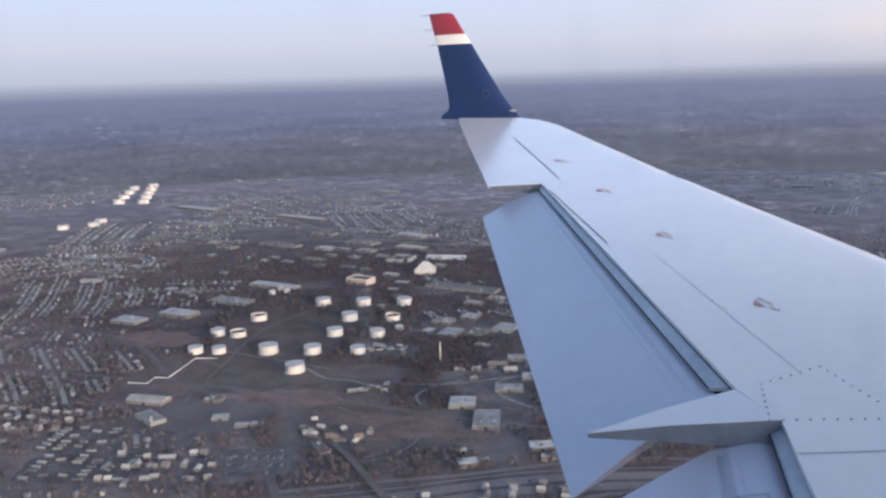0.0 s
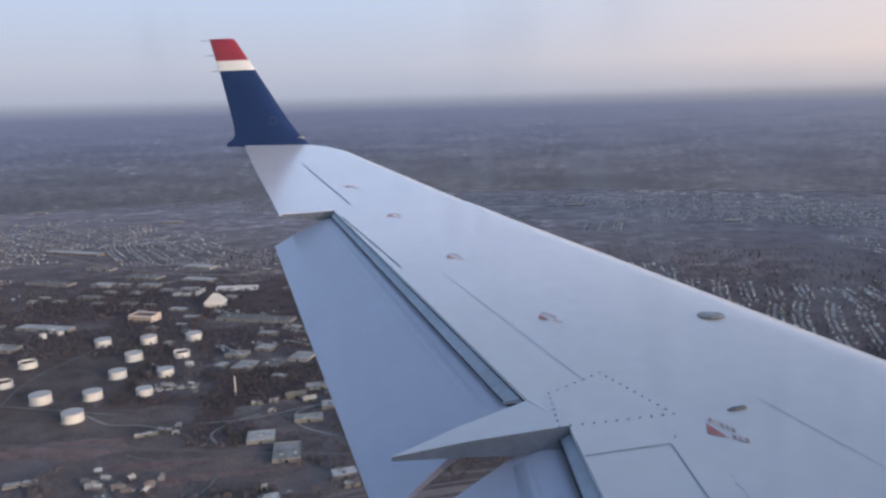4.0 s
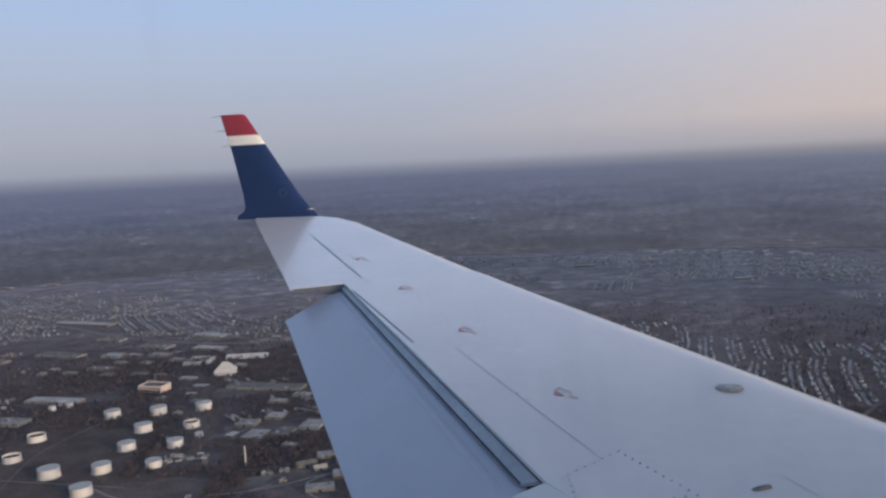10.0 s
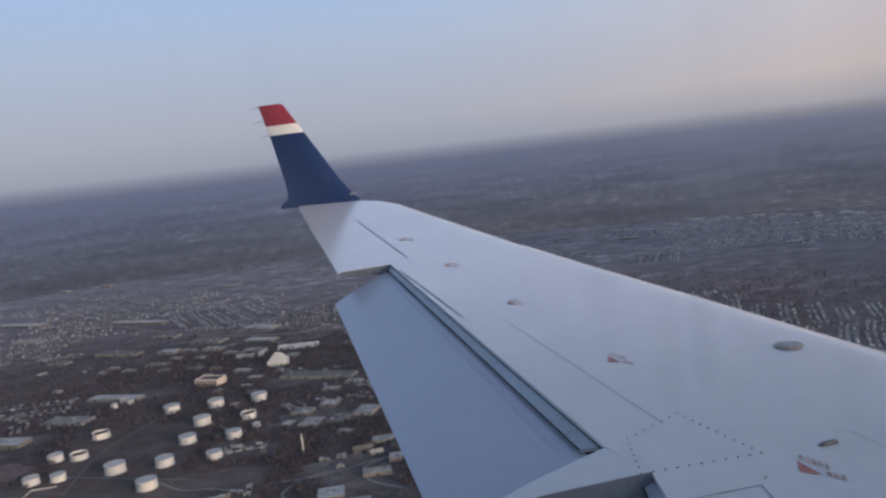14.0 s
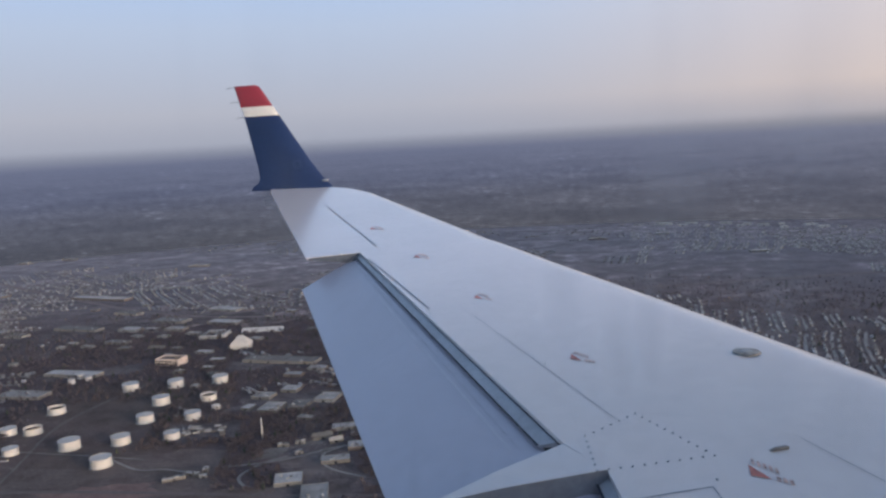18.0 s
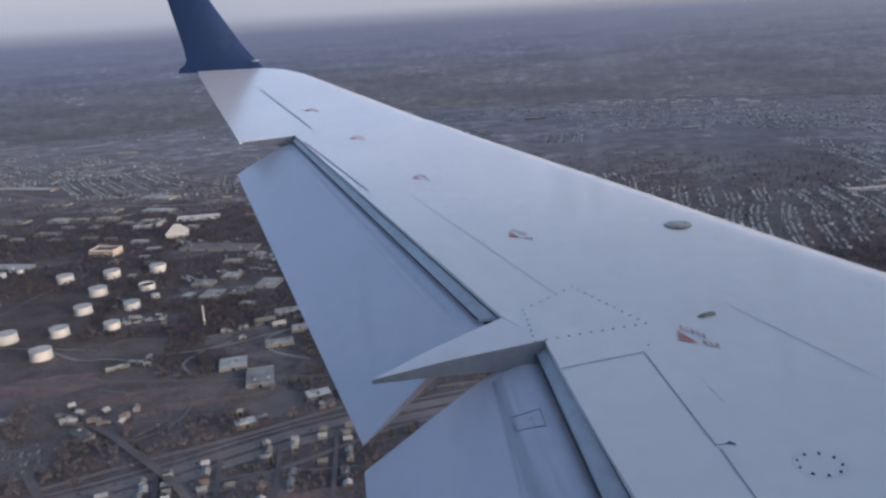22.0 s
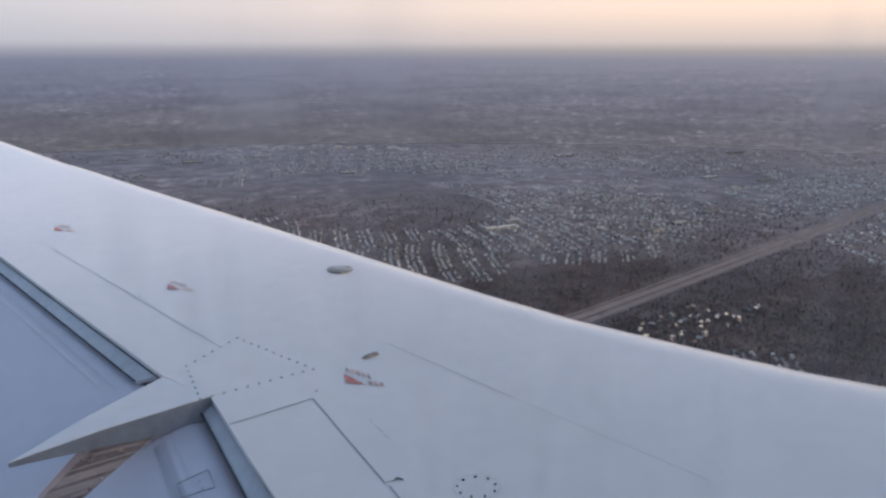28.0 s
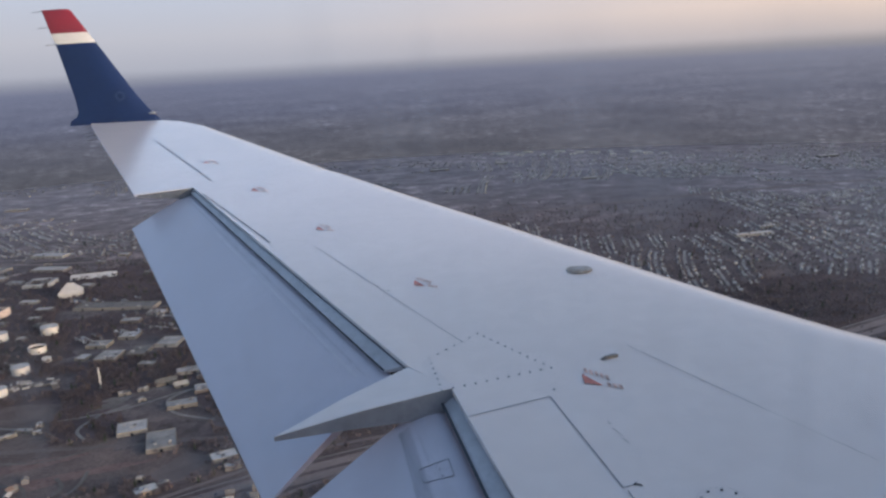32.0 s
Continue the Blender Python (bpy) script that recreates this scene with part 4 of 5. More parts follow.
road([(-2600, 2900), (-1900, 2500), (-1300, 2250), (-700, 2350), (200, 2700), (1400, 3000), (3000, 3100)], 16, CONCRETE, "road", "pale main road through the suburbs")
for pts in ([(-860, 1150), (-788, 1113), (-740, 1118), (-700, 1112)], [(-650, 1136), (-582, 1161), (-540, 1190), (-490, 1235), (-440, 1262)], [(-558, 1190), (-590, 1150), (-600, 1100), (-570, 1064)], [(-480, 1240), (-500, 1200), (-470, 1150), (-400, 1120)]):
    road(pts, 5, GRAVEL, "track", "pale worn track over rough ground")
for pts in ([(-560, 955), (-540, 930), (-545, 902), (-562, 872)], [(-525, 972), (-520, 930), (-535, 885), (-560, 860)], [(-700, 905), (-660, 930), (-600, 935), (-575, 905)]):
    road(pts, 5, TRACK, "track", "pale looping dirt track in a field")
for pts in ([(-416, 772), (-389, 784), (-362, 797)], [(-349, 800), (-300, 806), (-248, 816)]):
    road(pts, 2.6, GRAVEL, "highway_edge", "pale strip along the highway", 0.4)
for k in range(5):
    x = -450 + 56 * k
    road([(x - 95 + 6 * k, 742 + 40 * k), (x, 560 + 14 * k), (x + 62, 430)], 6, ASPHALT, "street", "narrow grey residential street")


def patch(name, cx, cy, rx, ry, rot, mat, label, z=0.12, wobble=0.12, n=28, seed=1, square=0.0):
    """A piece of ground with an uneven outline."""
    r = np.random.default_rng(seed)
    z += 0.004 * seed
    vs = [(cx, cy, z)]
    c, s = math.cos(radians(rot)), math.sin(radians(rot))
    for i in range(n):
        a = 2 * math.pi * i / n
        k = 1 + wobble * r.uniform(-1, 1)
        u, v = math.cos(a), math.sin(a)
        if square:
            k *= (1 - square) + square / max(abs(u), abs(v))
        u, v = u * rx * k, v * ry * k
        vs.append((cx + u * c - v * s, cy + u * s + v * c, z))
    fs = [(0, 1 + i, 1 + (i + 1) % n) for i in range(n)]
    return tagged(new(name, mesh_from(name, vs, fs, mat)), label, "ground", kind="structure")


YARD = ground_material("worn_yard", [(0.4, (0.104, 0.088, 0.089)), (0.6, (0.151, 0.128, 0.129))], 0.01, 0.04, 0.2)
CLEAR = []          # (centre x, centre y, half length, half width, turn) without trees


def clear(cx, cy, rx, ry, rot=0):
    CLEAR.append((cx, cy, rx, ry, radians(rot)))


patch("grass_field", -880, 1045, 250, 130, 16, FIELD, "dormant grass field around storage tanks", 0.10, 0.05, seed=3, square=0.8)
patch("wood_floor", -1000, 1700, 620, 480, 20, DEEP_FLOOR, "dark leaf litter under dense bare woods", 0.02, 0.25, seed=1, n=40)
patch("grass_field", -980, 1360, 200, 250, 18, TANK_FIELD, "dormant grass field around storage tanks", 0.14, 0.08, seed=4, square=0.6)
clear(-880, 1045, 240, 120, 16), clear(-1010, 1290, 130, 150, 18)
patch("wood_floor", -620, 1330, 200, 330, 20, DEEP_FLOOR, "leaf litter under dense bare woods", 0.05, 0.2, seed=11)
patch("wood_floor", 620, 1560, 420, 170, 30, DEEP_FLOOR, "leaf litter under dense bare woods", 0.05, 0.2, seed=12)
patch("wood_floor", 1150, 1350, 330, 110, 30, DEEP_FLOOR, "leaf litter under dense bare woods", 0.03, 0.2, seed=13)
patch("bare_soil", -1240, 1180, 90, 55, 10, SOIL, "reddish bare soil beside a field", 0.16, 0.2, seed=5)
patch("bare_soil", -800, 1010, 110, 40, 16, SOIL, "reddish bare soil beside a field", 0.16, 0.3, seed=6)
clear(-1240, 1180, 90, 55, 10)
patch("grass_field", -590, 960, 190, 95, 24, FIELD, "dormant open field with faint tilled strips", 0.18, 0.10, seed=15, square=0.6)
clear(-590, 960, 150, 70, 24)
for k, (x, y, rx, ry) in enumerate(((-640, 985, 95, 13), (-560, 955, 110, 11), (-610, 925, 80, 9))):
    patch("bare_soil", x, y, rx, ry, 22, SOIL, "faint reddish tilled strip in a field", 0.24, 0.2, seed=40 + k)
patch("meadow", 900, 1230, 260, 150, 30, FIELD, "dark dormant meadow beside the highway", 0.1, 0.15, seed=7)
patch("meadow", -300, 1010, 120, 50, 30, FIELD, "dark dormant meadow beside the highway", 0.1, 0.15, seed=9)
LAWN = ground_material("worn_lawn", [(0.38, (0.145, 0.120, 0.118)), (0.5, (0.184, 0.151, 0.149)), (0.62, (0.221, 0.185, 0.185))], 0.006, 0.03, 0.15)
patch("lawns", -470, 560, 330, 170, 27, LAWN, "worn pale lawns and drives between houses", 0.06, 0.18, seed=2, square=0.5)
patch("lawns", -860, 720, 200, 110, 22, LAWN, "worn pale lawns and drives between houses", 0.06, 0.2, seed=14, square=0.4)
patch("bare_soil", -275, 738, 44, 32, 20, SOIL, "brown bare plot between houses", 0.10, 0.15, seed=50, square=0.5)
clear(-275, 738, 40, 28, 20)
patch("works_terrace", -535, 1225, 85, 34, 30, TRACK, "pale worked earth round a chimney", 0.10, 0.25, seed=51)
clear(-535, 1225, 75, 30, 30)
patch("car_park", -402, 976, 25, 37, -25, ASPHALT, "dark asphalt yard with a pale kerb", 0.1, 0.0, seed=53, square=1.0, n=32)
clear(-402, 976, 30, 42, -25)
patch("home_park", -625, 560, 90, 66, 27, YARD, "worn asphalt loops of a mobile home park", 0.3, 0.0, seed=8, square=1.0, n=32)
clear(-625, 560, 85, 70, 27)
patch("car_park", -712, 800, 70, 40, 24, ASPHALT, "dark asphalt car park with rows of parked cars", 0.3, 0.0, seed=17, square=1.0, n=32)
clear(-712, 800, 76, 46, 24)
patch("works_yard", -880, 900, 110, 60, 15, ASPHALT, "grey yard around works buildings", 0.25, 0.05, seed=10, square=0.9)
clear(-880, 900, 110, 60, 15)
for i, (x, y, rx, ry) in enumerate(((-680, 1470, 110, 60), (-1250, 1640, 120, 40), (-1560, 2080, 160, 60), (-1230, 2230, 120, 60), (-1350, 1300, 110, 70), (-820, 1740, 120, 45), (-490, 1150, 60, 120))):
    patch("works_yard", x, y, rx, ry, 20, YARD, "grey yard around works buildings", 0.25, 0.2, seed=20 + i, square=0.8)
    clear(x, y, rx, ry, 20)


# ---------------------------------------------------------------- storage tanks
def storage_tank(x, y, r, h, open_top=False):
    t = tagged(thing("storage_tank", x, y), ("white steel storage tank with a dark sunken roof" if open_top else "white round steel storage tank on grass"), "storage tank", "storage tanks")
    n = 40
    vs, fs = [], []
    for rr, z in ((r, 0), (r, h * 0.33), (r, h * 0.66), (r, h - 0.5), (r + 0.35, h - 0.5), (r + 0.35, h), (r - 0.2, h), (r - 0.25, h - (4.5 if open_top else 0.6))):
        vs += [(rr * math.cos(2 * math.pi * i / n), rr * math.sin(2 * math.pi * i / n), z) for i in range(n)]
    for k in range(7):
        fs += [(k * n + i, k * n + (i + 1) % n, (k + 1) * n + (i + 1) % n, (k + 1) * n + i) for i in range(n)]
    part("shell", finish(vs, fs, "shell", TANK_WHITE, 0.5), t)
    z0 = h - (4.2 if open_top else 0.5)
    vs = [(0, 0, z0 + (0.0 if open_top else r * 0.07))] + [(r * k * math.cos(2 * math.pi * i / n), r * k * math.sin(2 * math.pi * i / n), z0 + (0 if open_top else r * 0.07 * (1 - k))) for k in (0.5, 0.985) for i in range(n)]
    fs = [(0, 1 + i, 1 + (i + 1) % n) for i in range(n)] + [(1 + i, 1 + n + i, 1 + n + (i + 1) % n, 1 + (i + 1) % n) for i in range(n)]
    part("roof", mesh_from("roof", vs, fs, RUST if open_top else TANK_ROOF, True), t, "dark sunken roof" if open_top else "pale grey cone roof")
    vs, fs = [], []
    for i in range(15):
        a = radians(200 + 6 * i)
        for rr in (r + 0.1, r + 1.1):
            vs.append((rr * math.cos(a), rr * math.sin(a), h * i / 14))
    fs = [(2 * i, 2 * i + 1, 2 * i + 3, 2 * i + 2) for i in range(14)]
    part("stair", mesh_from("stair", vs, fs, STEEL), t, "dark steel spiral stair")
    part("foundation", mesh_from("foundation", *cyl_data(r + 3, r + 2.6, 0, 0.35, 32), GRAVEL), t, "pale gravel ring")
    part("roof_vent", mesh_from("roof_vent", *cyl_data(0.8, 0.6, z0 + r * 0.05, z0 + r * 0.07 + 1.2, 8), TANK_WHITE), t)
    return t


TANKS = [(-767, 1545, 17, 0), (-677, 1577, 17, 0), (-642, 1462, 17, 0), (-611, 1357, 16, 0), (-589, 1247, 16, 0), (-670, 1216, 18, 0), (-559, 1149, 17, 0), (-507, 1278, 14, 0), (-833, 1392, 17, 1),
         (-797, 1280, 16, 1), (-843, 1271, 14, 0), (-805, 1164, 14, 0), (-762, 1181, 13, 0), (-525, 1382, 15, 0), (-590, 1614, 17, 0), (-554, 1496, 16, 1), (-508, 1441, 8, 0)]
for x, y, r, o in TANKS:
    storage_tank(x - 300, y - 25, r * 1.02, r * 0.92 if not o else r * 0.75, bool(o))
for k in range(4):
    storage_tank(-2960 - 110 * k, 2660 + 135 * k, 26, 20)
for k in range(5):
    storage_tank(-2850 - 105 * k, 2700 + 120 * k, 26, 20)
for x, y in ((-2600, 2240), (-2560, 2170), (-2620, 2080)):
    storage_tank(x, y, 22, 15)
for x, y in ((-1245, 1560), (-1220, 1585), (-1250, 1600)):
    storage_tank(x, y, 8, 10)
pipe_pts = [(-1100, 965), (-1065, 975), (-1075, 1002), (-1050, 1010), (-1080, 1110), (-1040, 1126)]
pipe = tagged(new("pipe_run", mesh_from("pipe_run", *join_data([rod((*p, 1.3), (*q, 1.3), 1.5, 6) for p, q in zip(pipe_pts, pipe_pts[1:])]), TANK_WHITE)), "white overground pipe run across a grass field", "pipe run")


# ---------------------------------------------------------------- large buildings
def warehouse(x, y, w, d, h, rot, roof=None, label="long flat-roofed warehouse with pale walls", units=3, seed=0, gable=0.0, wall=None):
    r = random.Random(seed + int(x))
    h *= 0.75
    b = tagged(thing("warehouse", x, y, 0, rot), label, "warehouse", "works buildings")
    part("wall", mesh_from("wall", *box_data(-w / 2, w / 2, -d / 2, d / 2, 0, h), wall or WALL_PALE), b)
    if gable:
        vs = [(-w / 2 - 1, -d / 2 - 1, h + 0.02), (w / 2 + 1, -d / 2 - 1, h + 0.02), (w / 2 + 1, d / 2 + 1, h + 0.02), (-w / 2 - 1, d / 2 + 1, h + 0.02), (-w / 2 - 1, 0, h + gable), (w / 2 + 1, 0, h + gable)]
        fs = [(0, 1, 5, 4), (2, 3, 4, 5), (0, 4, 3), (1, 2, 5), (3, 2, 1, 0)]
        part("roof", mesh_from("roof", vs, fs, roof or ROOF_FLAT), b)
    else:
        part("roof", mesh_from("roof", *box_data(-w / 2 + 0.5, w / 2 - 0.5, -d / 2 + 0.5, d / 2 - 0.5, h, h + 0.25), roof or ROOF_FLAT), b)
        para = join_data([box_data(-w / 2, w / 2, -d / 2, -d / 2 + 0.5, h, h + 0.9), box_data(-w / 2, w / 2, d / 2 - 0.5, d / 2, h, h + 0.9),
                          box_data(-w / 2, -w / 2 + 0.5, -d / 2 + 0.5, d / 2 - 0.5, h, h + 0.9), box_data(w / 2 - 0.5, w / 2, -d / 2 + 0.5, d / 2 - 0.5, h, h + 0.9)])
        part("parapet", mesh_from("parapet", *para, wall or WALL_PALE), b)
        if w > 50:
            nb = max(2, int(w / 26))
            strips = join_data([box_data(-w / 2 + w * (k + 0.5) / nb - 0.5, -w / 2 + w * (k + 0.5) / nb + 0.5, -d * 0.42, d * 0.42, h + 0.25, h + 0.36) for k in range(nb)])
            part("skylight_strip", mesh_from("skylight_strip", *strips, GRAVEL), b)
        for k in range(units):
            u, v, s = r.uniform(-0.4, 0.4) * w, r.uniform(-0.35, 0.35) * d, r.uniform(1.5, 3)
            part("roof_unit", mesh_from("roof_unit", *box_data(u - s, u + s, v - s * 0.7, v + s * 0.7, h + 0.25, h + 2.2), STEEL if k % 2 else ROOF_WHITE), b)
    nd = max(1, int(w / 40))
    for k in range(nd):
        u = -w / 2 + w * (k + 0.5) / nd
        part("loading_door", mesh_from("loading_door", *box_data(u - 2.2, u + 2.2, -d / 2 - 0.15, -d / 2 + 0.1, 0.2, min(h - 1, 4.5)), GLASS_DARK), b)
    return b


# x, y, length, depth, height, turn, kind of roof
TANK_SIDE_WORKS = [(-1285, 1621, 140, 36, 9, -3, 1), (-1290, 1463, 105, 44, 8, 0, 0), (-740, 1490, 42, 34, 8, -2, 0), (-690, 1420, 40, 50, 8, -1, 0),
                   (-700, 1540, 36, 34, 8, -2, 1), (-640, 1440, 34, 44, 8, -1, 0), (-600, 1490, 42, 50, 8, -2, 0), (-820, 1760, 190, 44, 9, -4, 0),
                   (-1274, 2351, 110, 46, 9, -10, 1), (-1178, 2164, 100, 40, 9, -8, 1), (-1866, 2547, 250, 44, 10, -10, 1), (-1612, 2078, 155, 40, 8, -7, 0)]
NORTH_WORKS = [(-1588, 2294, 95, 36, 8, -9, 0), (-1432, 2070, 60, 40, 9, -7, 1), (-1373, 1922, 70, 30, 8, -6, 0), (-1370, 2190, 110, 50, 8, -8, 0),
               (-1290, 2080, 60, 34, 8, -8, 0), (-2447, 2622, 260, 50, 10, -10, 1), (-2151, 2319, 140, 40, 9, -8, 0), (-1755, 1992, 66, 34, 8, -6, 0),
               (-1400, 1250, 70, 44, 9, 1, 1), (-1330, 1330, 84, 44, 11, 0, 1), (-705, 1700, 40, 26, 7, -4, 1)]
ROADSIDE_WORKS = [(-930, 1640, 34, 24, 7, -4, 0), (-515, 1095, 42, 38, 9, 20, 1), (-455, 1050, 40, 60, 8, 20, 0), (-470, 1180, 46, 24, 8, 20, 0),
                  (-445, 1245, 50, 30, 8, 20, 1), (-500, 1330, 60, 24, 8, 20, 1), (-430, 1345, 44, 26, 8, 20, 0), (-1000, 915, 66, 30, 8, 10, 2),
                  (-900, 960, 30, 22, 7, 10, 0), (-840, 905, 26, 18, 6, 30, 1), (-634, 875, 40, 16, 6, -35, 0), (-780, 900, 44, 12, 6, 30, 1),
                  (-940, 860, 54, 26, 8, -20, 0)]
CHIMNEY_WORKS = [(-530, 1276, 34, 14, 9, 30, 2), (-560, 1250, 16, 10, 6, 10, 1), (-500, 1262, 22, 12, 7, 30, 2), (-470, 1300, 30, 10, 6, 20, 1), (-585, 1235, 20, 9, 5, 25, 0), (-545, 1205, 14, 9, 5, 40, 1),
                 (-702, 1083, 36, 8, 5, 38, 1), (-682, 1104, 26, 9, 5, -12, 1), (-668, 1122, 10, 16, 6, 20, 1), (-660, 1098, 12, 9, 5, 30, 3)]
EAST_SHEDS = [(-423, 910, 28, 18, 8, 35, 3), (-408, 928, 14, 10, 6, 35, 1), (-349, 994, 34, 22, 9, 28, 3), (-330, 968, 22, 14, 7, 28, 1), (-442, 940, 9, 9, 8, 10, 3), (-300, 1004, 44, 16, 8, 28, 1), (760, 2190, 110, 22, 9, 12, 3), (830, 2280, 60, 20, 8, 12, 3), (1180, 2050, 70, 30, 8, 30, 0),
              (1300, 2120, 60, 26, 8, 30, 1), (1480, 2250, 80, 30, 9, 30, 0), (1900, 2900, 80, 30, 9, 20, 3), (2050, 2760, 60, 26, 9, 20, 0),
              (500, 3400, 80, 30, 9, 8, 3)]
FAR_SHEDS = [(-150, 3900, 90, 30, 9, 8, 3), (150, 4050, 60, 30, 9, 8, 3), (-3000, 3500, 120, 30, 9, -10, 3), (-2800, 3600, 80, 30, 9, -10, 1),
             (-1900, 3300, 90, 30, 9, 10, 1), (-2500, 1700, 90, 26, 8, 20, 1), (-2050, 1650, 70, 30, 8, 20, 0), (-1800, 1500, 60, 24, 8, 30, 1),
             (1600, 3700, 90, 34, 9, 10, 3), (2500, 3600, 100, 30, 9, 15, 0)]
BUILDINGS = TANK_SIDE_WORKS + NORTH_WORKS + ROADSIDE_WORKS + CHIMNEY_WORKS + EAST_SHEDS + FAR_SHEDS
for i, (x, y, w, d, h, rot, k) in enumerate(BUILDINGS):
    warehouse(x, y, w, d, h, rot, ROOF_WHITE if k == 1 else TANK_WHITE if k == 3 else None, ("white-roofed flat warehouse among bare trees" if k in (1, 3) else "grey-roofed works building with pale walls") if k != 2 else "reddish long-roofed works shed", seed=i, gable=5.0 if k == 2 else 0.0)
# the white stores of a far town centre, along its main road
r3 = random.Random(5)
for k in range(16):
    a, r = radians(2 + 0.75 * k + r3.uniform(-0.4, 0.4)), 4470 - 12 * k + r3.uniform(-90, 60)
    warehouse(r * math.sin(a), r * math.cos(a), r3.uniform(22, 70), r3.uniform(22, 34), r3.uniform(8, 14), r3.uniform(-8, 14), TANK_WHITE if k % 3 else None, "low white store of a distant town centre", units=0, seed=400 + k, wall=TANK_WHITE)
# smaller works between the large ones
r2 = random.Random(77)
SPOTS = [(x, y, max(a, b) * 0.6) for x, y, a, b, *_ in BUILDINGS] + [(x - 300, y - 25, 40) for x, y, r, o in TANKS] + [(-984, 1880, 50), (-1093, 1728, 55), (-1010, 2060, 70), (-1120, 2010, 60), (-770, 1290, 75), (-640, 1270, 12)]
placed = 0
for k in range(400):
    cx, cy, s = r2.choice(((-1000, 1790, 170), (-720, 1600, 150), (-1320, 1980, 200), (-1500, 1720, 180), (-560, 1480, 120), (-880, 2150, 200), (-1750, 2250, 220)))
    x, y, a, b = r2.gauss(cx, s), r2.gauss(cy, s * 0.7), r2.uniform(16, 46), r2.uniform(12, 26)
    if placed < 46 and y > 1100 and all(math.hypot(x - u, y - v) > q + a * 0.6 for u, v, q in SPOTS):
        warehouse(x, y, a, b, r2.uniform(5, 8), r2.uniform(-10, 4), ROOF_WHITE if r2.random() < 0.4 else None, "small flat-roofed works building among bare trees", units=r2.randint(0, 2), seed=200 + k)
        SPOTS.append((x, y, a * 0.6))
        clear(x, y, a * 0.6, b * 0.7)
        placed += 1
# white tent-roofed hall
hall = tagged(thing("tent_hall", -984, 1880, 0, 12), "bright white hall with a steep pyramid tent roof", "hall")
part("wall", mesh_from("wall", *box_data(-24, 24, -20, 20, 0, 12), TANK_WHITE), hall)
part("roof", mesh_from("roof", [(-26, -22, 12.05), (26, -22, 12.05), (26, 22, 12.05), (-26, 22, 12.05), (-6, 0, 34), (8, 0, 34)], [(0, 1, 5, 4), (1, 2, 5), (2, 3, 4, 5), (3, 0, 4), (3, 2, 1, 0)], TANK_WHITE), hall)
# tan block with an open roof deck
blk = tagged(thing("tan_block", -1093, 1728, 0, -4), "tan two-storey block with a recessed dark roof", "office block")
part("wall", mesh_from("wall", *join_data([box_data(-32, 32, -20, -18, 0, 17), box_data(-32, 32, 18, 20, 0, 17), box_data(-32, -30, -18, 18, 0, 17), box_data(30, 32, -18, 18, 0, 17)]), paint("tan_wall", (0.54, 0.455, 0.41), 0.8, 0.06, 0.1, 1)), blk)
part("roof", mesh_from("roof", *box_data(-30, 30, -18, 18, 13, 14), ASPHALT), blk, "dark recessed roof deck")
for k in range(8):
    for z in (3, 9):
        part("window", mesh_from("window", *box_data(-29 + 7.4 * k, -24 + 7.4 * k, -20.2, -19.9, z, z + 3), GLASS_DARK), blk)
# long pale stand and court
stand = tagged(thing("grandstand", -1010, 2060, 0, 14), "long white stand with a sloping front", "grandstand")
part("body", mesh_from("body", [(-58, -9, 0), (58, -9, 0), (58, 9, 0), (-58, 9, 0), (-58, -9, 3), (58, -9, 3), (58, 9, 11), (-58, 9, 11)], [(3, 2, 1, 0), (4, 5, 6, 7), (0, 1, 5, 4), (1, 2, 6, 5), (2, 3, 7, 6), (3, 0, 4, 7)], TANK_WHITE), stand)
court = tagged(thing("courtyard_block", -1120, 2010, 0, 8), "grey flat building round two pale courtyards", "school")
for k, (x0, x1, y0, y1) in enumerate(((-40, 10, -38, -28), (-40, 10, 28, 38), (-40, -30, -28, 28), (0, 10, -28, 28), (20, 28, -30, 30), (10, 20, -4, 4))):
    part("wing", mesh_from("wing", *box_data(x0, x1, y0, y1, 0, 9), ROOF_WHITE if k in (0, 1, 4) else WALL_PALE), court)
# slender chimney
chim = tagged(thing("chimney_stack", -640, 1270), "tall slender pale chimney stack", "chimney")
part("shaft", mesh_from("shaft", *cyl_data(2.0, 1.2, 0, 36, 16), TANK_WHITE, True), chim)
part("rim", mesh_from("rim", *cyl_data(1.45, 1.45, 36, 37, 16), STEEL), chim)


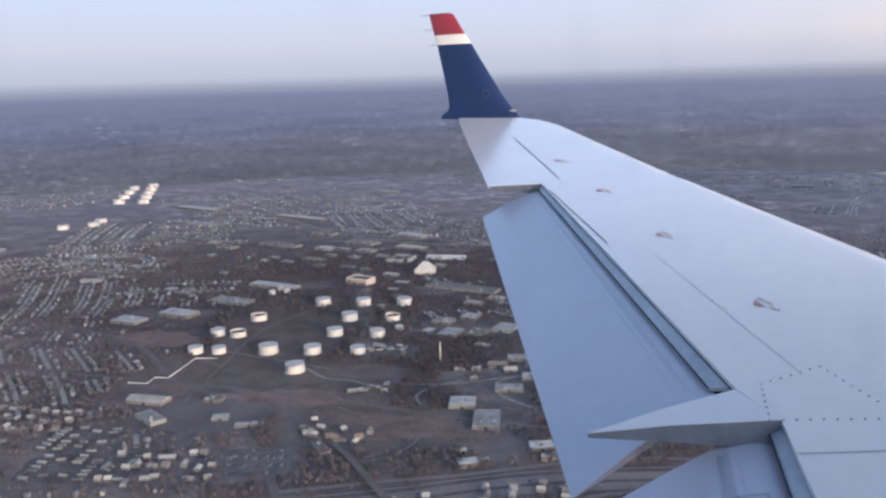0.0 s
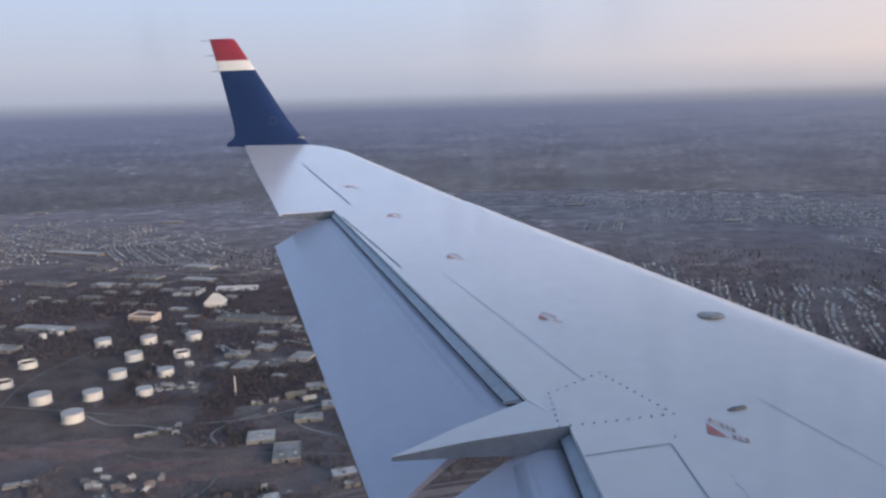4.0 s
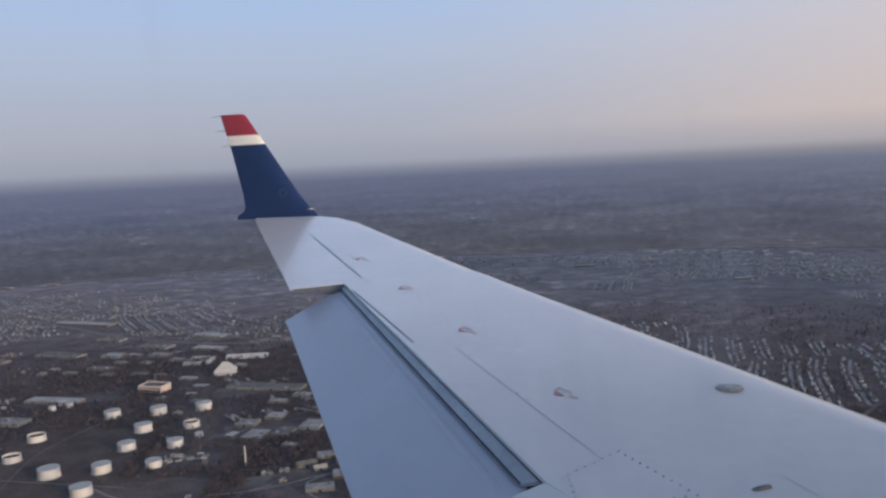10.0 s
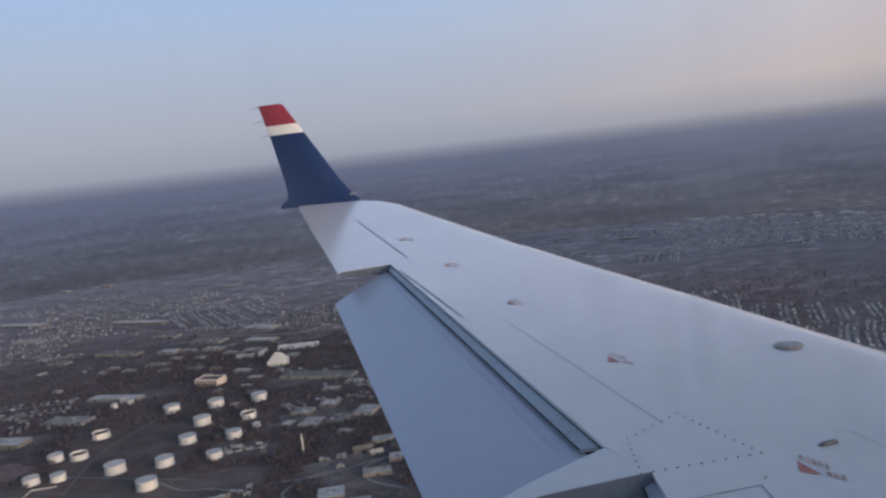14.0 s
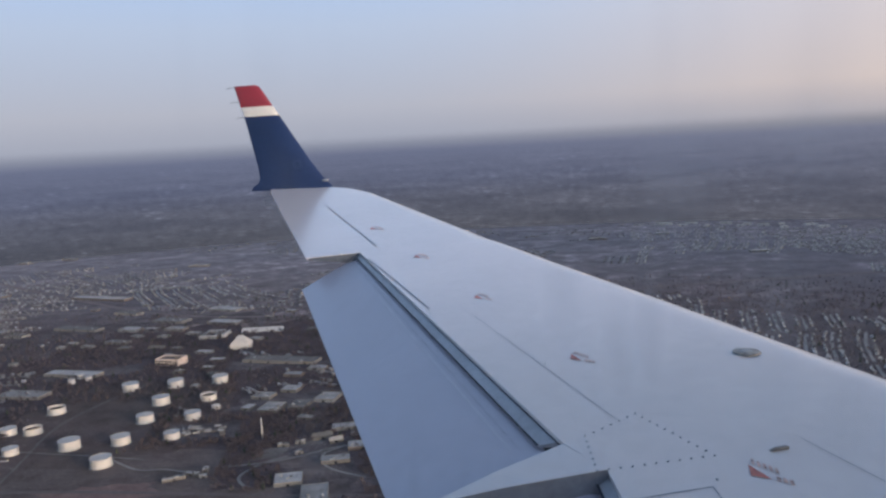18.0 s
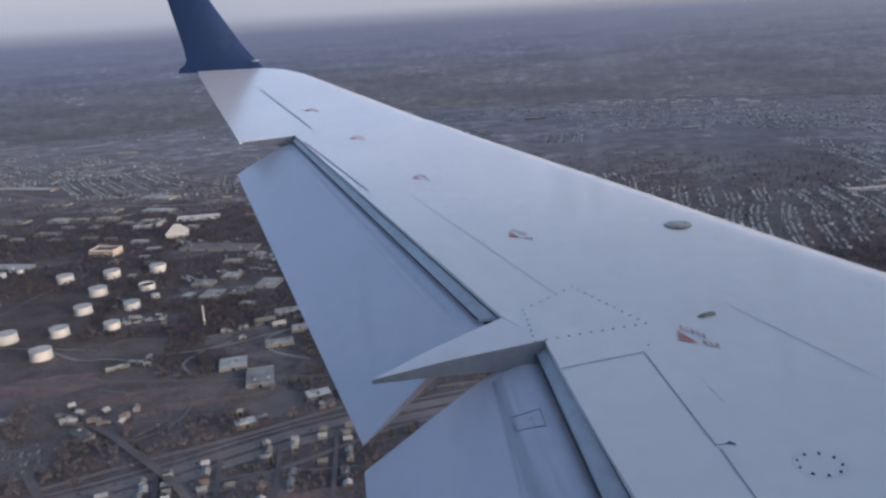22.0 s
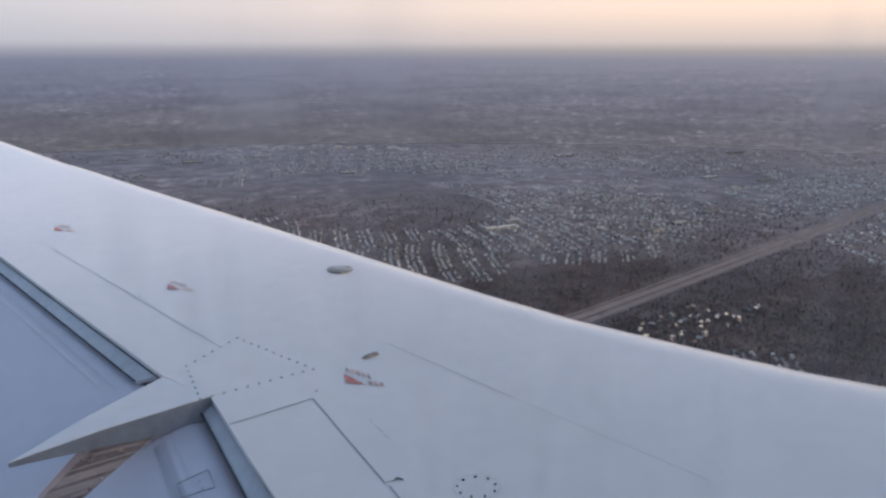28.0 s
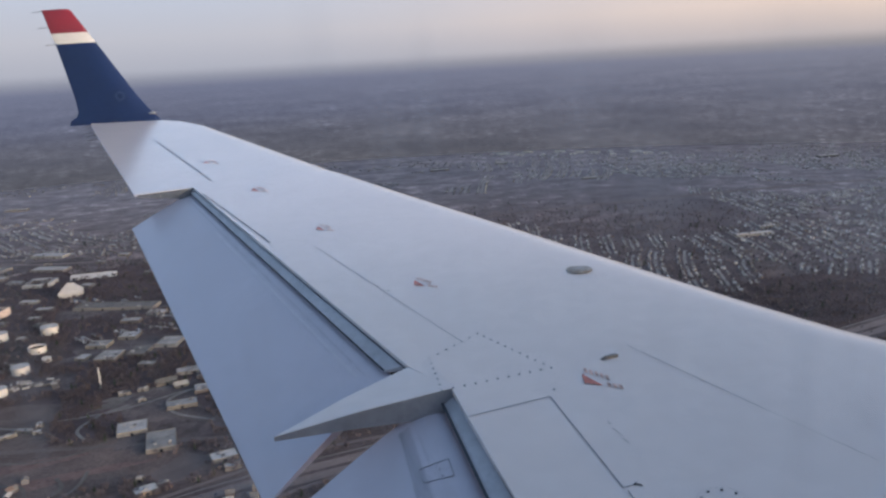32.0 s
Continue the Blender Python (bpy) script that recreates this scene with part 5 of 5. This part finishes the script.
# ---------------------------------------------------------------- houses
def house_template(w, d, h, rise, chimney, porch):
    t = thing("house")
    part("wall", mesh_from("wall", [(-w / 2, -d / 2, 0), (w / 2, -d / 2, 0), (w / 2, d / 2, 0), (-w / 2, d / 2, 0), (-w / 2, -d / 2, h), (w / 2, -d / 2, h), (w / 2, d / 2, h), (-w / 2, d / 2, h), (-w / 2, 0, h + rise), (w / 2, 0, h + rise)],
         [(0, 1, 5, 4), (2, 3, 7, 6), (1, 2, 6, 9, 5), (3, 0, 4, 8, 7)], HOUSE_WALL), t)
    e, s = 0.6, rise / (d / 2)
    vs = []
    for z in (0.05, 0.3):
        vs += [(-w / 2 - e, -d / 2 - e, h - e * s + z), (w / 2 + e, -d / 2 - e, h - e * s + z), (w / 2 + e, 0, h + rise + z), (-w / 2 - e, 0, h + rise + z), (w / 2 + e, d / 2 + e, h - e * s + z), (-w / 2 - e, d / 2 + e, h - e * s + z)]
    fs = [(6, 7, 8, 9), (9, 8, 10, 11), (3, 2, 1, 0), (5, 4, 2, 3), (0, 1, 7, 6), (4, 5, 11, 10), (0, 6, 9, 3), (3, 9, 11, 5), (1, 2, 8, 7), (2, 4, 10, 8)]
    part("roof", mesh_from("roof", vs, fs, ROOF_HOUSE), t)
    if chimney:
        part("chimney", mesh_from("chimney", *box_data(w * 0.2, w * 0.2 + 0.9, 0.4, 1.3, h, h + rise + 1.2), HOUSE_WALL), t)
    if porch:
        part("garage", mesh_from("garage", *box_data(w / 2, w / 2 + 5, -d / 2 + 0.5, d / 2 - 2, 0, 2.8), HOUSE_WALL), t)
    for k, u in enumerate((-0.3, 0.0, 0.3)):
        part("window" if k != 1 else "door", mesh_from("window", *box_data(u * w - 0.6, u * w + 0.6, -d / 2 - 0.08, -d / 2 + 0.05, 1.0 if k != 1 else 0.1, 2.4), GLASS_DARK), t)
    return t


TEMPLATES = [tagged(house_template(*a), "small gabled suburban house with pale walls", "house", "suburban houses") for a in ((11, 8, 5.2, 2.6, 1, 0), (14, 9, 3.2, 2.4, 0, 1), (9, 9, 5.6, 3.0, 1, 0))]
USED = []


def place_house(x, y, rot):
    k = rng.integers(3)
    src = TEMPLATES[k]
    m = pose(x, y, 0, 0, 0, rot)
    if k in USED:
        copy_thing(src, m)
    else:
        USED.append(k)
        src.matrix_basis = m


near_houses = []
for k in range(5):                               # the streets below the highway
    x = -450 + 56 * k
    pts = smooth_path([(x - 95 + 6 * k, 742 + 40 * k), (x, 560 + 14 * k), (x + 62, 430)], 12)
    for side in (-15, 15):
        for i, (px, py) in enumerate(offset(pts, side)):
            if rng.random() < 0.6:
                q = pts[min(i + 1, len(pts) - 1)]
                p0 = pts[max(i - 1, 0)]
                near_houses.append((px + rng.uniform(-3, 3), py + rng.uniform(-4, 4), rng.uniform(-6, 6) + (90 if rng.random() < 0.5 else 0) + math.degrees(math.atan2(q[1] - p0[1], q[0] - p0[0])) + (0 if side > 0 else 180)))
for k in range(16):                              # a knot of houses at the edge of the field
    near_houses.append((rng.uniform(-705, -592), rng.uniform(905, 952), rng.uniform(0, 180)))
near_houses = [h for h in near_houses if math.hypot(h[0] + 275, h[1] - 738) > 44]
for cx, cy, rot, rows, n in ((-800, 760, 25, 3, 8), (-760, 470, 27, 3, 8), (-930, 560, 25, 3, 8), (-1120, 800, 14, 3, 8), (800, 1290, 30, 4, 13), (1000, 1420, 30, 4, 12), (620, 1180, 30, 3, 10), (1250, 1420, 28, 4, 11)):
    c, s = math.cos(radians(rot)), math.sin(radians(rot))
    for j in range(rows):
        for i in range(n):
            if rng.random() < 0.85:
                u, v = (i - n / 2) * 21 + rng.uniform(-7, 7), (j - rows / 2) * 34 + rng.uniform(-8, 8)
                near_houses.append((cx + u * c - v * s, cy + u * s + v * c, rot + rng.uniform(-8, 8) + (90 if rng.random() < 0.2 else 0)))
near_houses = near_houses[:299]
for h in near_houses:
    place_house(*h)
NEAR = np.array([h[:2] for h in near_houses])


# parked cars
def car_template():
    t = tagged(thing("car"), "small car on worn grey asphalt", "car", "parked cars")
    v, f = box_data(-2.2, 2.2, -0.9, 0.9, 0.35, 0.95)
    part("body", mesh_from("body", v, f, CAR_MIX), t)
    vs = [(-1.7, -0.8, 0.95), (1.0, -0.8, 0.95), (1.0, 0.8, 0.95), (-1.7, 0.8, 0.95), (-1.2, -0.65, 1.5), (0.4, -0.65, 1.5), (0.4, 0.65, 1.5), (-1.2, 0.65, 1.5)]
    part("cabin", mesh_from("cabin", vs, [(4, 5, 6, 7), (0, 1, 5, 4), (1, 2, 6, 5), (2, 3, 7, 6), (3, 0, 4, 7)], GLASS_DARK), t)
    for x in (-1.35, 1.35):
        for y in (-0.8, 0.8):
            w = part("wheel", mesh_from("wheel", *cyl_data(0.33, 0.33, -0.12, 0.12, 10), STEEL), t)
            w.matrix_basis = pose(x, y, 0.33, 90, 0, 0)
    return t


def mobile_home_template():
    t = tagged(thing("mobile_home"), "long narrow white mobile home with a low roof", "mobile home", "mobile home park")
    part("wall", mesh_from("wall", *box_data(-6.3, 6.3, -2.1, 2.1, 0.3, 3.0), WALL_PALE), t)
    part("skirt", mesh_from("skirt", *box_data(-6.2, 6.2, -2.0, 2.0, 0, 0.3), STEEL), t)
    vs = [(-6.6, -2.4, 3.0), (6.6, -2.4, 3.0), (6.6, 2.4, 3.0), (-6.6, 2.4, 3.0), (-6.6, 0, 3.8), (6.6, 0, 3.8)]
    part("roof", mesh_from("roof", vs, [(0, 1, 5, 4), (2, 3, 4, 5), (0, 4, 3), (1, 2, 5), (3, 2, 1, 0)], HOME_ROOF), t, "pale metal roof")
    for u in (-4.2, 1.0, 4.4):
        part("window", mesh_from("window", *box_data(u - 0.6, u + 0.6, -2.16, -2.05, 1.3, 2.3), GLASS_DARK), t)
    part("door", mesh_from("door", *box_data(-1.9, -1.0, -2.16, -2.05, 0.3, 2.4), STEEL), t)
    part("step", mesh_from("step", *box_data(-2.1, -0.8, -3.1, -2.16, 0, 0.3), GRAVEL), t)
    return t


home = mobile_home_template()
home.matrix_basis = pose(-690, 500, 0.32, 0, 0, 22)
PARKS = ((-625, 560, 27, 6, 10), (-905, 700, 22, 6, 7), (-985, 765, 18, 4, 7))
first = True
for cx, cy, rot, cols, n in PARKS:
    c, s = math.cos(radians(rot)), math.sin(radians(rot))
    for j in range(cols):
        for i in range(n):
            if rng.random() < 0.68:
                u, v = (j - (cols - 1) / 2) * (27 if j % 2 else 25.5), (i - (n - 1) / 2) * 11.5 + rng.uniform(-3, 3)
                copy_thing(home, pose(cx + u * c - v * s, cy + u * s + v * c, 0.34, 0, 0, rot + (8 if j % 2 else -8) + rng.uniform(-6, 6)))
    if not first:
        patch("home_park", cx, cy, cols * 14, n * 6.5, rot, YARD, "worn asphalt loops of a mobile home park", 0.2, 0.08, seed=32 + cols, square=0.9)
        clear(cx, cy, cols * 14, n * 6.5, rot)
    first = False
car = car_template()
car.matrix_basis = pose(-560, 600, 0.33, 0, 0, 117)
for k in range(60):
    copy_thing(car, pose(-625 + rng.uniform(-80, 80), 560 + rng.uniform(-50, 50), 0.33, 0, 0, 117 + rng.uniform(-12, 12)))
c, s = math.cos(radians(24)), math.sin(radians(24))
for j in range(6):
    for i in range(26):
        if rng.random() < 0.85:
            u, v = (i - 12.5) * 5.0, (j - 2.5) * 12.5 + (2.7 if j % 2 else -2.7)
            copy_thing(car, pose(-712 + u * c - v * s, 800 + u * s + v * c, 0.37, 0, 0, 114 + rng.uniform(-3, 3)))
hw = smooth_path(HIGHWAY)
for d, turn in ((10, 0), (16, 0), (-10, 180), (-16, 180)):
    line = offset(hw, d)
    for i in range(4, len(line) - 12):
        if rng.random() < 0.35:
            p, q = line[i], line[i + 1]
            t = rng.random()
            copy_thing(car, pose(p[0] + (q[0] - p[0]) * t, p[1] + (q[1] - p[1]) * t, 0.37, 0, 0, turn + math.degrees(math.atan2(q[1] - p[1], q[0] - p[0]))))


# parked box trailers on a yard in the woods
def trailer_template():
    t = tagged(thing("box_trailer"), "pale grey box trailer parked on a worn yard", "trailer", "parked trailers")
    part("box", mesh_from("box", *box_data(-6, 6, -1.25, 1.25, 1.1, 3.9), HOME_ROOF), t)
    part("chassis", mesh_from("chassis", *box_data(-5.8, 5.8, -0.9, 0.9, 0.75, 1.1), STEEL), t)
    for x in (-4.6, -3.3):
        for y in (-1.05, 1.05):
            w = part("wheel", mesh_from("wheel", *cyl_data(0.5, 0.5, -0.15, 0.15, 10), STEEL), t)
            w.matrix_basis = pose(x, y, 0.5, 90, 0, 0)
    return t


patch("works_yard", -770, 1290, 70, 46, 15, YARD, "worn yard with parked trailers", 0.25, 0.2, seed=31, square=0.6)
clear(-770, 1290, 70, 46, 15)
trailer = trailer_template()
trailer.matrix_basis = pose(-770, 1290, 0.38, 0, 0, 60)
c, s = math.cos(radians(15)), math.sin(radians(15))
for k in range(34):
    u, v = rng.normal(0, 26), rng.normal(0, 17)
    copy_thing(trailer, pose(-770 + u * c - v * s, 1290 + u * s + v * c, 0.38, 0, 0, rng.choice((15, 105, 60)) + rng.uniform(-15, 15)))


# ---------------------------------------------------------------- suburbs and woods in the distance
def in_clear(x, y, grow=0.0):
    for cx, cy, rx, ry, a in CLEAR:
        u, v = x - cx, y - cy
        p, q = u * math.cos(a) + v * math.sin(a), -u * math.sin(a) + v * math.cos(a)
        if abs(p) < rx + grow and abs(q) < ry + grow:
            return True
    return False


def near_road(P):
    """For many points: nearer to a road than its half width."""
    bad = np.zeros(len(P), bool)
    for pts, w in ROADS:
        a, b = pts[:-1], pts[1:]
        for p, q in zip(a, b):
            d = q - p
            t = np.clip(((P - p) @ d) / (d @ d + 1e-9), 0, 1)
            bad |= np.hypot(*(P - p - t[:, None] * d).T) < w
    return bad


CELL = 110.0
houses, trees, greens, lanes = [], [], [], []


def town_value(x, y):
    """Above zero in the suburbs, below in woods and fields."""
    r = math.hypot(x, y)
    v = 0.9 * noise.noise((x / 800, y / 800, 3.1)) + 0.5 * noise.noise((x / 260, y / 260, 7.7)) + (0.14 if r > 2000 and x > 0 else -0.04 if r > 1300 else 0.0)
    if x < -180 and y < 1000 or x < -950 and y < 1150:
        v += 0.32
    if 450 < x < 1500 and 1250 < y < 1750:
        v -= 0.35
    return v


def clear_of(P, grow=0.0):
    """For many points: outside every cleared piece of ground."""
    ok = np.ones(len(P), bool)
    for cx, cy, rx, ry, a in CLEAR:
        u, v = P[:, 0] - cx, P[:, 1] - cy
        p, q = u * math.cos(a) + v * math.sin(a), -u * math.sin(a) + v * math.cos(a)
        ok &= (np.abs(p) > rx + grow) | (np.abs(q) > ry + grow)
    return ok


# tracts of parallel, gently bent streets with houses along both sides
TRACT, STREET = 430.0, 66.0
seeds = {}
for ix in range(-12, 13):
    for iy in range(0, 12):
        seeds[ix, iy] = (ix * TRACT + rng.uniform(-150, 150), iy * TRACT + rng.uniform(-150, 150))
for (ix, iy), (sx, sy) in seeds.items():
    r, az = math.hypot(sx, sy), math.degrees(math.atan2(sx, sy))
    if r < 500 or r > FAR + 200 or az < -66 or az > 58:
        continue
    head = radians(rng.choice((74, 86, 94, 106, 160)) if sx > 0 else rng.choice((20, 35, 110, 125))) + 1.2 * noise.noise((sx / 900, sy / 900, 11.3))
    c, s, phase = math.cos(head), math.sin(head), rng.uniform(0, 6)
    others = [seeds[q] for q in ((ix + i, iy + j) for i in (-1, 0, 1) for j in (-1, 0, 1) if i or j) if q in seeds]
    for k in range(-4, 5):
        u = np.arange(-300, 300, 17.0)
        v = k * STREET + rng.uniform(-6, 6) + 20 * np.sin(u / 150 + phase)
        line = np.column_stack([sx + u * c - v * s, sy + u * s + v * c])
        turn = head + np.arctan(20 / 150 * np.cos(u / 150 + phase))
        d0 = np.hypot(line[:, 0] - sx, line[:, 1] - sy)
        ok = clear_of(line, 16) & (np.hypot(line[:, 0], line[:, 1]) < FAR - 60) & ~near_road(line)
        for ox, oy in others:
            ok &= np.hypot(line[:, 0] - ox, line[:, 1] - oy) > d0 + 14
        ok &= np.array([town_value(*p) for p in line]) > rng.uniform(-0.10, 0.16)
        run = []
        for i in range(len(u)):
            if ok[i]:
                run.append(tuple(line[i]))
                for side in (-1, 1):
                    if rng.random() < 0.70 * min(1.0, max(0.35, (4600 - math.hypot(*line[i])) / 1000)):
                        d, e = side * rng.uniform(13, 17), rng.uniform(-3, 3)
                        houses.append((line[i, 0] - math.sin(turn[i]) * d + math.cos(turn[i]) * e, line[i, 1] + math.cos(turn[i]) * d + math.sin(turn[i]) * e,
                                       turn[i] + rng.uniform(-0.08, 0.08) + (math.pi / 2 if rng.random() < 0.25 else 0), rng.uniform(0.52, 0.86)))
            if run and (not ok[i] or i == len(u) - 1):
                if len(run) > 2:
                    lanes.append(run)
                run = []

for ix in range(-42, 42):
    for iy in range(2, 42):
        cx, cy = ix * CELL, iy * CELL
        r, az = math.hypot(cx, cy), math.degrees(math.atan2(cx, cy))
        if r > FAR - 60 or r < 420 or az < -66 or az > 56:
            continue
        town = town_value(cx, cy) > 0.0
        dens = (140 if r < 1700 else max(0, int(130 * (2900 - r) / 1200))) if not town else (60 if r < 1700 else max(0, int(60 * (3000 - r) / 1300)))
        for k in range(dens):
            x, y = cx + rng.uniform(-0.5, 0.5) * CELL, cy + rng.uniform(-0.5, 0.5) * CELL
            if not in_clear(x, y):
                (greens if rng.random() < 0.04 else trees).append((x, y, rng.uniform(0.7, 1.3)))

for cx, cy, rad, a0, a1 in ((-1950, 1640, 150, 10, 170), (-1930, 1600, 90, 0, 150), (-1480, 1380, 120, 60, 200), (-1700, 2600, 160, 20, 170), (1900, 2500, 150, 60, 200)):
    pts = []                                     # crescents of houses
    for k in range(int(radians(a1 - a0) * rad / 17)):
        a = radians(a0) + k * 17 / rad
        pts.append((cx + rad * math.cos(a), cy + rad * math.sin(a)))
        for d in (-15, 15):
            if rng.random() < 0.85:
                houses.append((cx + (rad + d) * math.cos(a), cy + (rad + d) * math.sin(a), a + math.pi / 2 + rng.uniform(-0.1, 0.1), rng.uniform(0.8, 1.1)))
    lanes.append(pts)
H = np.array(houses)
keep = ~near_road(H[:, :2])
if len(NEAR):
    keep &= np.array([np.min(np.hypot(NEAR[:, 0] - x, NEAR[:, 1] - y)) > 20 for x, y in H[:, :2]])
keep &= np.array([not in_clear(x, y, 8) for x, y in H[:, :2]])
H = H[keep]
cell, kept = set(), []
for q in H:                                      # one house to a plot
    key = (int(q[0] // 13), int(q[1] // 13))
    if key not in cell:
        cell.add(key)
        kept.append(q)
H = np.array(kept)
# one gabled house: walls and roof apart, so that each takes its own colour
wv = np.array([(-6, -4, 0), (6, -4, 0), (6, 4, 0), (-6, 4, 0), (-6, -4, 4.5), (6, -4, 4.5), (6, 4, 4.5), (-6, 4, 4.5), (-6, 0, 7.0), (6, 0, 7.0)], float)
wf = np.array([(0, 1, 5), (0, 5, 4), (2, 3, 7), (2, 7, 6), (1, 2, 6), (1, 6, 5), (5, 6, 9), (3, 0, 4), (3, 4, 7), (7, 4, 8)])
rv = np.array([(-6.5, -4.6, 4.3), (6.5, -4.6, 4.3), (6.5, 0, 7.2), (-6.5, 0, 7.2), (6.5, 4.6, 4.3), (-6.5, 4.6, 4.3)], float)
rf = np.array([(0, 1, 2), (0, 2, 3), (3, 2, 4), (3, 4, 5)])


def scatter(verts, tris, P):
    """Copies of a small mesh at rows of x, y, turn, scale, joined."""
    c, s = np.cos(P[:, 2])[:, None], np.sin(P[:, 2])[:, None]
    k = P[:, 3][:, None]
    x = (verts[:, 0] * c - verts[:, 1] * s) * k + P[:, 0][:, None]
    y = (verts[:, 0] * s + verts[:, 1] * c) * k + P[:, 1][:, None]
    z = np.broadcast_to(verts[:, 2] * (0.6 + 0.4 * k), x.shape)
    V = np.stack([x, y, z], 2).reshape(-1, 3)
    T = (tris[None] + (np.arange(len(P)) * len(verts))[:, None, None]).reshape(-1, 3)
    return V, T


for label, inside, mats in (("thousands of small suburban houses in rows", H[:, 0] <= 0, (FAR_WALLS, FAR_ROOFS)), ("thousands of pale suburban houses along parallel streets", H[:, 0] > 0, (PALE_WALLS, PALE_ROOFS))):
    V1, T1 = scatter(wv, wf, H[inside])
    V2, T2 = scatter(rv, rf, H[inside])
    far_me = fast_mesh("distant_houses", np.vstack([V1, V2]), np.vstack([T1, T2 + len(V1)]), mats[0])
    far_me.materials.append(mats[1])
    far_me.polygons.foreach_set("material_index", np.concatenate([np.zeros(len(T1), "i4"), np.ones(len(T2), "i4")]))
    tagged(new("distant_houses", far_me), label, "houses", kind="stuff")


vs, fs = [], []
for pts in lanes:
    z = rng.uniform(0.4, 0.7)
    k = len(vs)
    for a, b in zip(offset(pts, 4.0), offset(pts, -4.0)):
        vs += [(*a, z), (*b, z)]
    for i in range(len(pts) - 1):
        m = k + 2 * i
        fs += [(m, m + 1, m + 3), (m, m + 3, m + 2)]
tagged(new("suburban_streets", fast_mesh("suburban_streets", np.array(vs), np.array(fs), STREET_PALE)), "pale winding streets between rows of houses", "streets", kind="stuff")


def bare_tree(n, seed, spread=4.0, height=11.0, width=0.55):
    """Upswept twigs round a trunk as slim triangles."""
    r = np.random.default_rng(seed)
    vs, fs = [(-0.25, 0, 0), (0.25, 0, 0), (0, 0.1, height * 0.8)], [(0, 1, 2)]
    for i in range(n):
        a, k = r.uniform(0, 2 * np.pi), r.uniform(0.25, 1)
        z0 = height * r.uniform(0.12, 0.45)
        x, y, z = spread * k * np.cos(a), spread * k * np.sin(a), z0 + (height - z0) * r.uniform(0.45, 1.0) * (1.1 - 0.3 * k)
        b = a + np.pi / 2 + r.uniform(-0.6, 0.6)
        w = width * r.uniform(0.6, 1.6)
        m = len(vs)
        vs += [(0.2 * x, 0.2 * y, z0), (x + w * np.cos(b), y + w * np.sin(b), z - r.uniform(0, 1.2)), (x - w * np.cos(b), y - w * np.sin(b), z)]
        fs.append((m, m + 1, m + 2))
    return np.array(vs), np.array(fs)


def evergreen(seed):
    r = np.random.default_rng(seed)
    vs, fs = [], []
    for k in range(4):
        z0, rad = 1.2 + 2.2 * k, 3.0 * (1 - k / 4.6)
        for i in range(5):
            a = 2 * np.pi * i / 5 + r.uniform(0, 1)
            m = len(vs)
            vs += [(rad * np.cos(a - 0.5), rad * np.sin(a - 0.5), z0 + r.uniform(-0.5, 0.4)), (rad * np.cos(a + 0.5), rad * np.sin(a + 0.5), z0 + r.uniform(-0.5, 0.4)), (0, 0, z0 + 3.4)]
            fs.append((m, m + 1, m + 2))
    return np.array(vs), np.array(fs)


T = np.array(trees)
T = T[~near_road(T[:, :2])]
dist = np.hypot(T[:, 0], T[:, 1])
P = np.column_stack([T[:, :2], rng.uniform(0, 6.28, len(T)), T[:, 2]])
kinds = rng.integers(0, 4, len(T))
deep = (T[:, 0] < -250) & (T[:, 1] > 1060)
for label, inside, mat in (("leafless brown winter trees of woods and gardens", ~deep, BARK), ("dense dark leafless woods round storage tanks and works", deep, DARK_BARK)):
    vv, tt, base = [], [], 0
    for far in (0, 1):
        for k in range(4):
            sel = (kinds == k) & ((dist > 1700) == bool(far)) & inside
            if sel.any():
                tv, tf = bare_tree(10 if far else 40, 40 + k, 4.6 if far else 4.2, 8.5, 0.8 if far else 0.26)
                a, b = scatter(tv, tf, P[sel])
                vv.append(a), tt.append(b + base)
                base += len(a)
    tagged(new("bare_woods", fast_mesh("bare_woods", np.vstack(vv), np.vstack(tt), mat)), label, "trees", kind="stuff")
E2 = np.array(greens)
E2 = E2[~near_road(E2[:, :2])]
tv, tf = evergreen(5)
a, b = scatter(tv, tf, np.column_stack([E2[:, :2], rng.uniform(0, 6.28, len(E2)), E2[:, 2]]))
tagged(new("evergreen_trees", fast_mesh("evergreen_trees", a, b, EVERGREEN)), "scattered dark evergreen trees", "trees", kind="stuff")
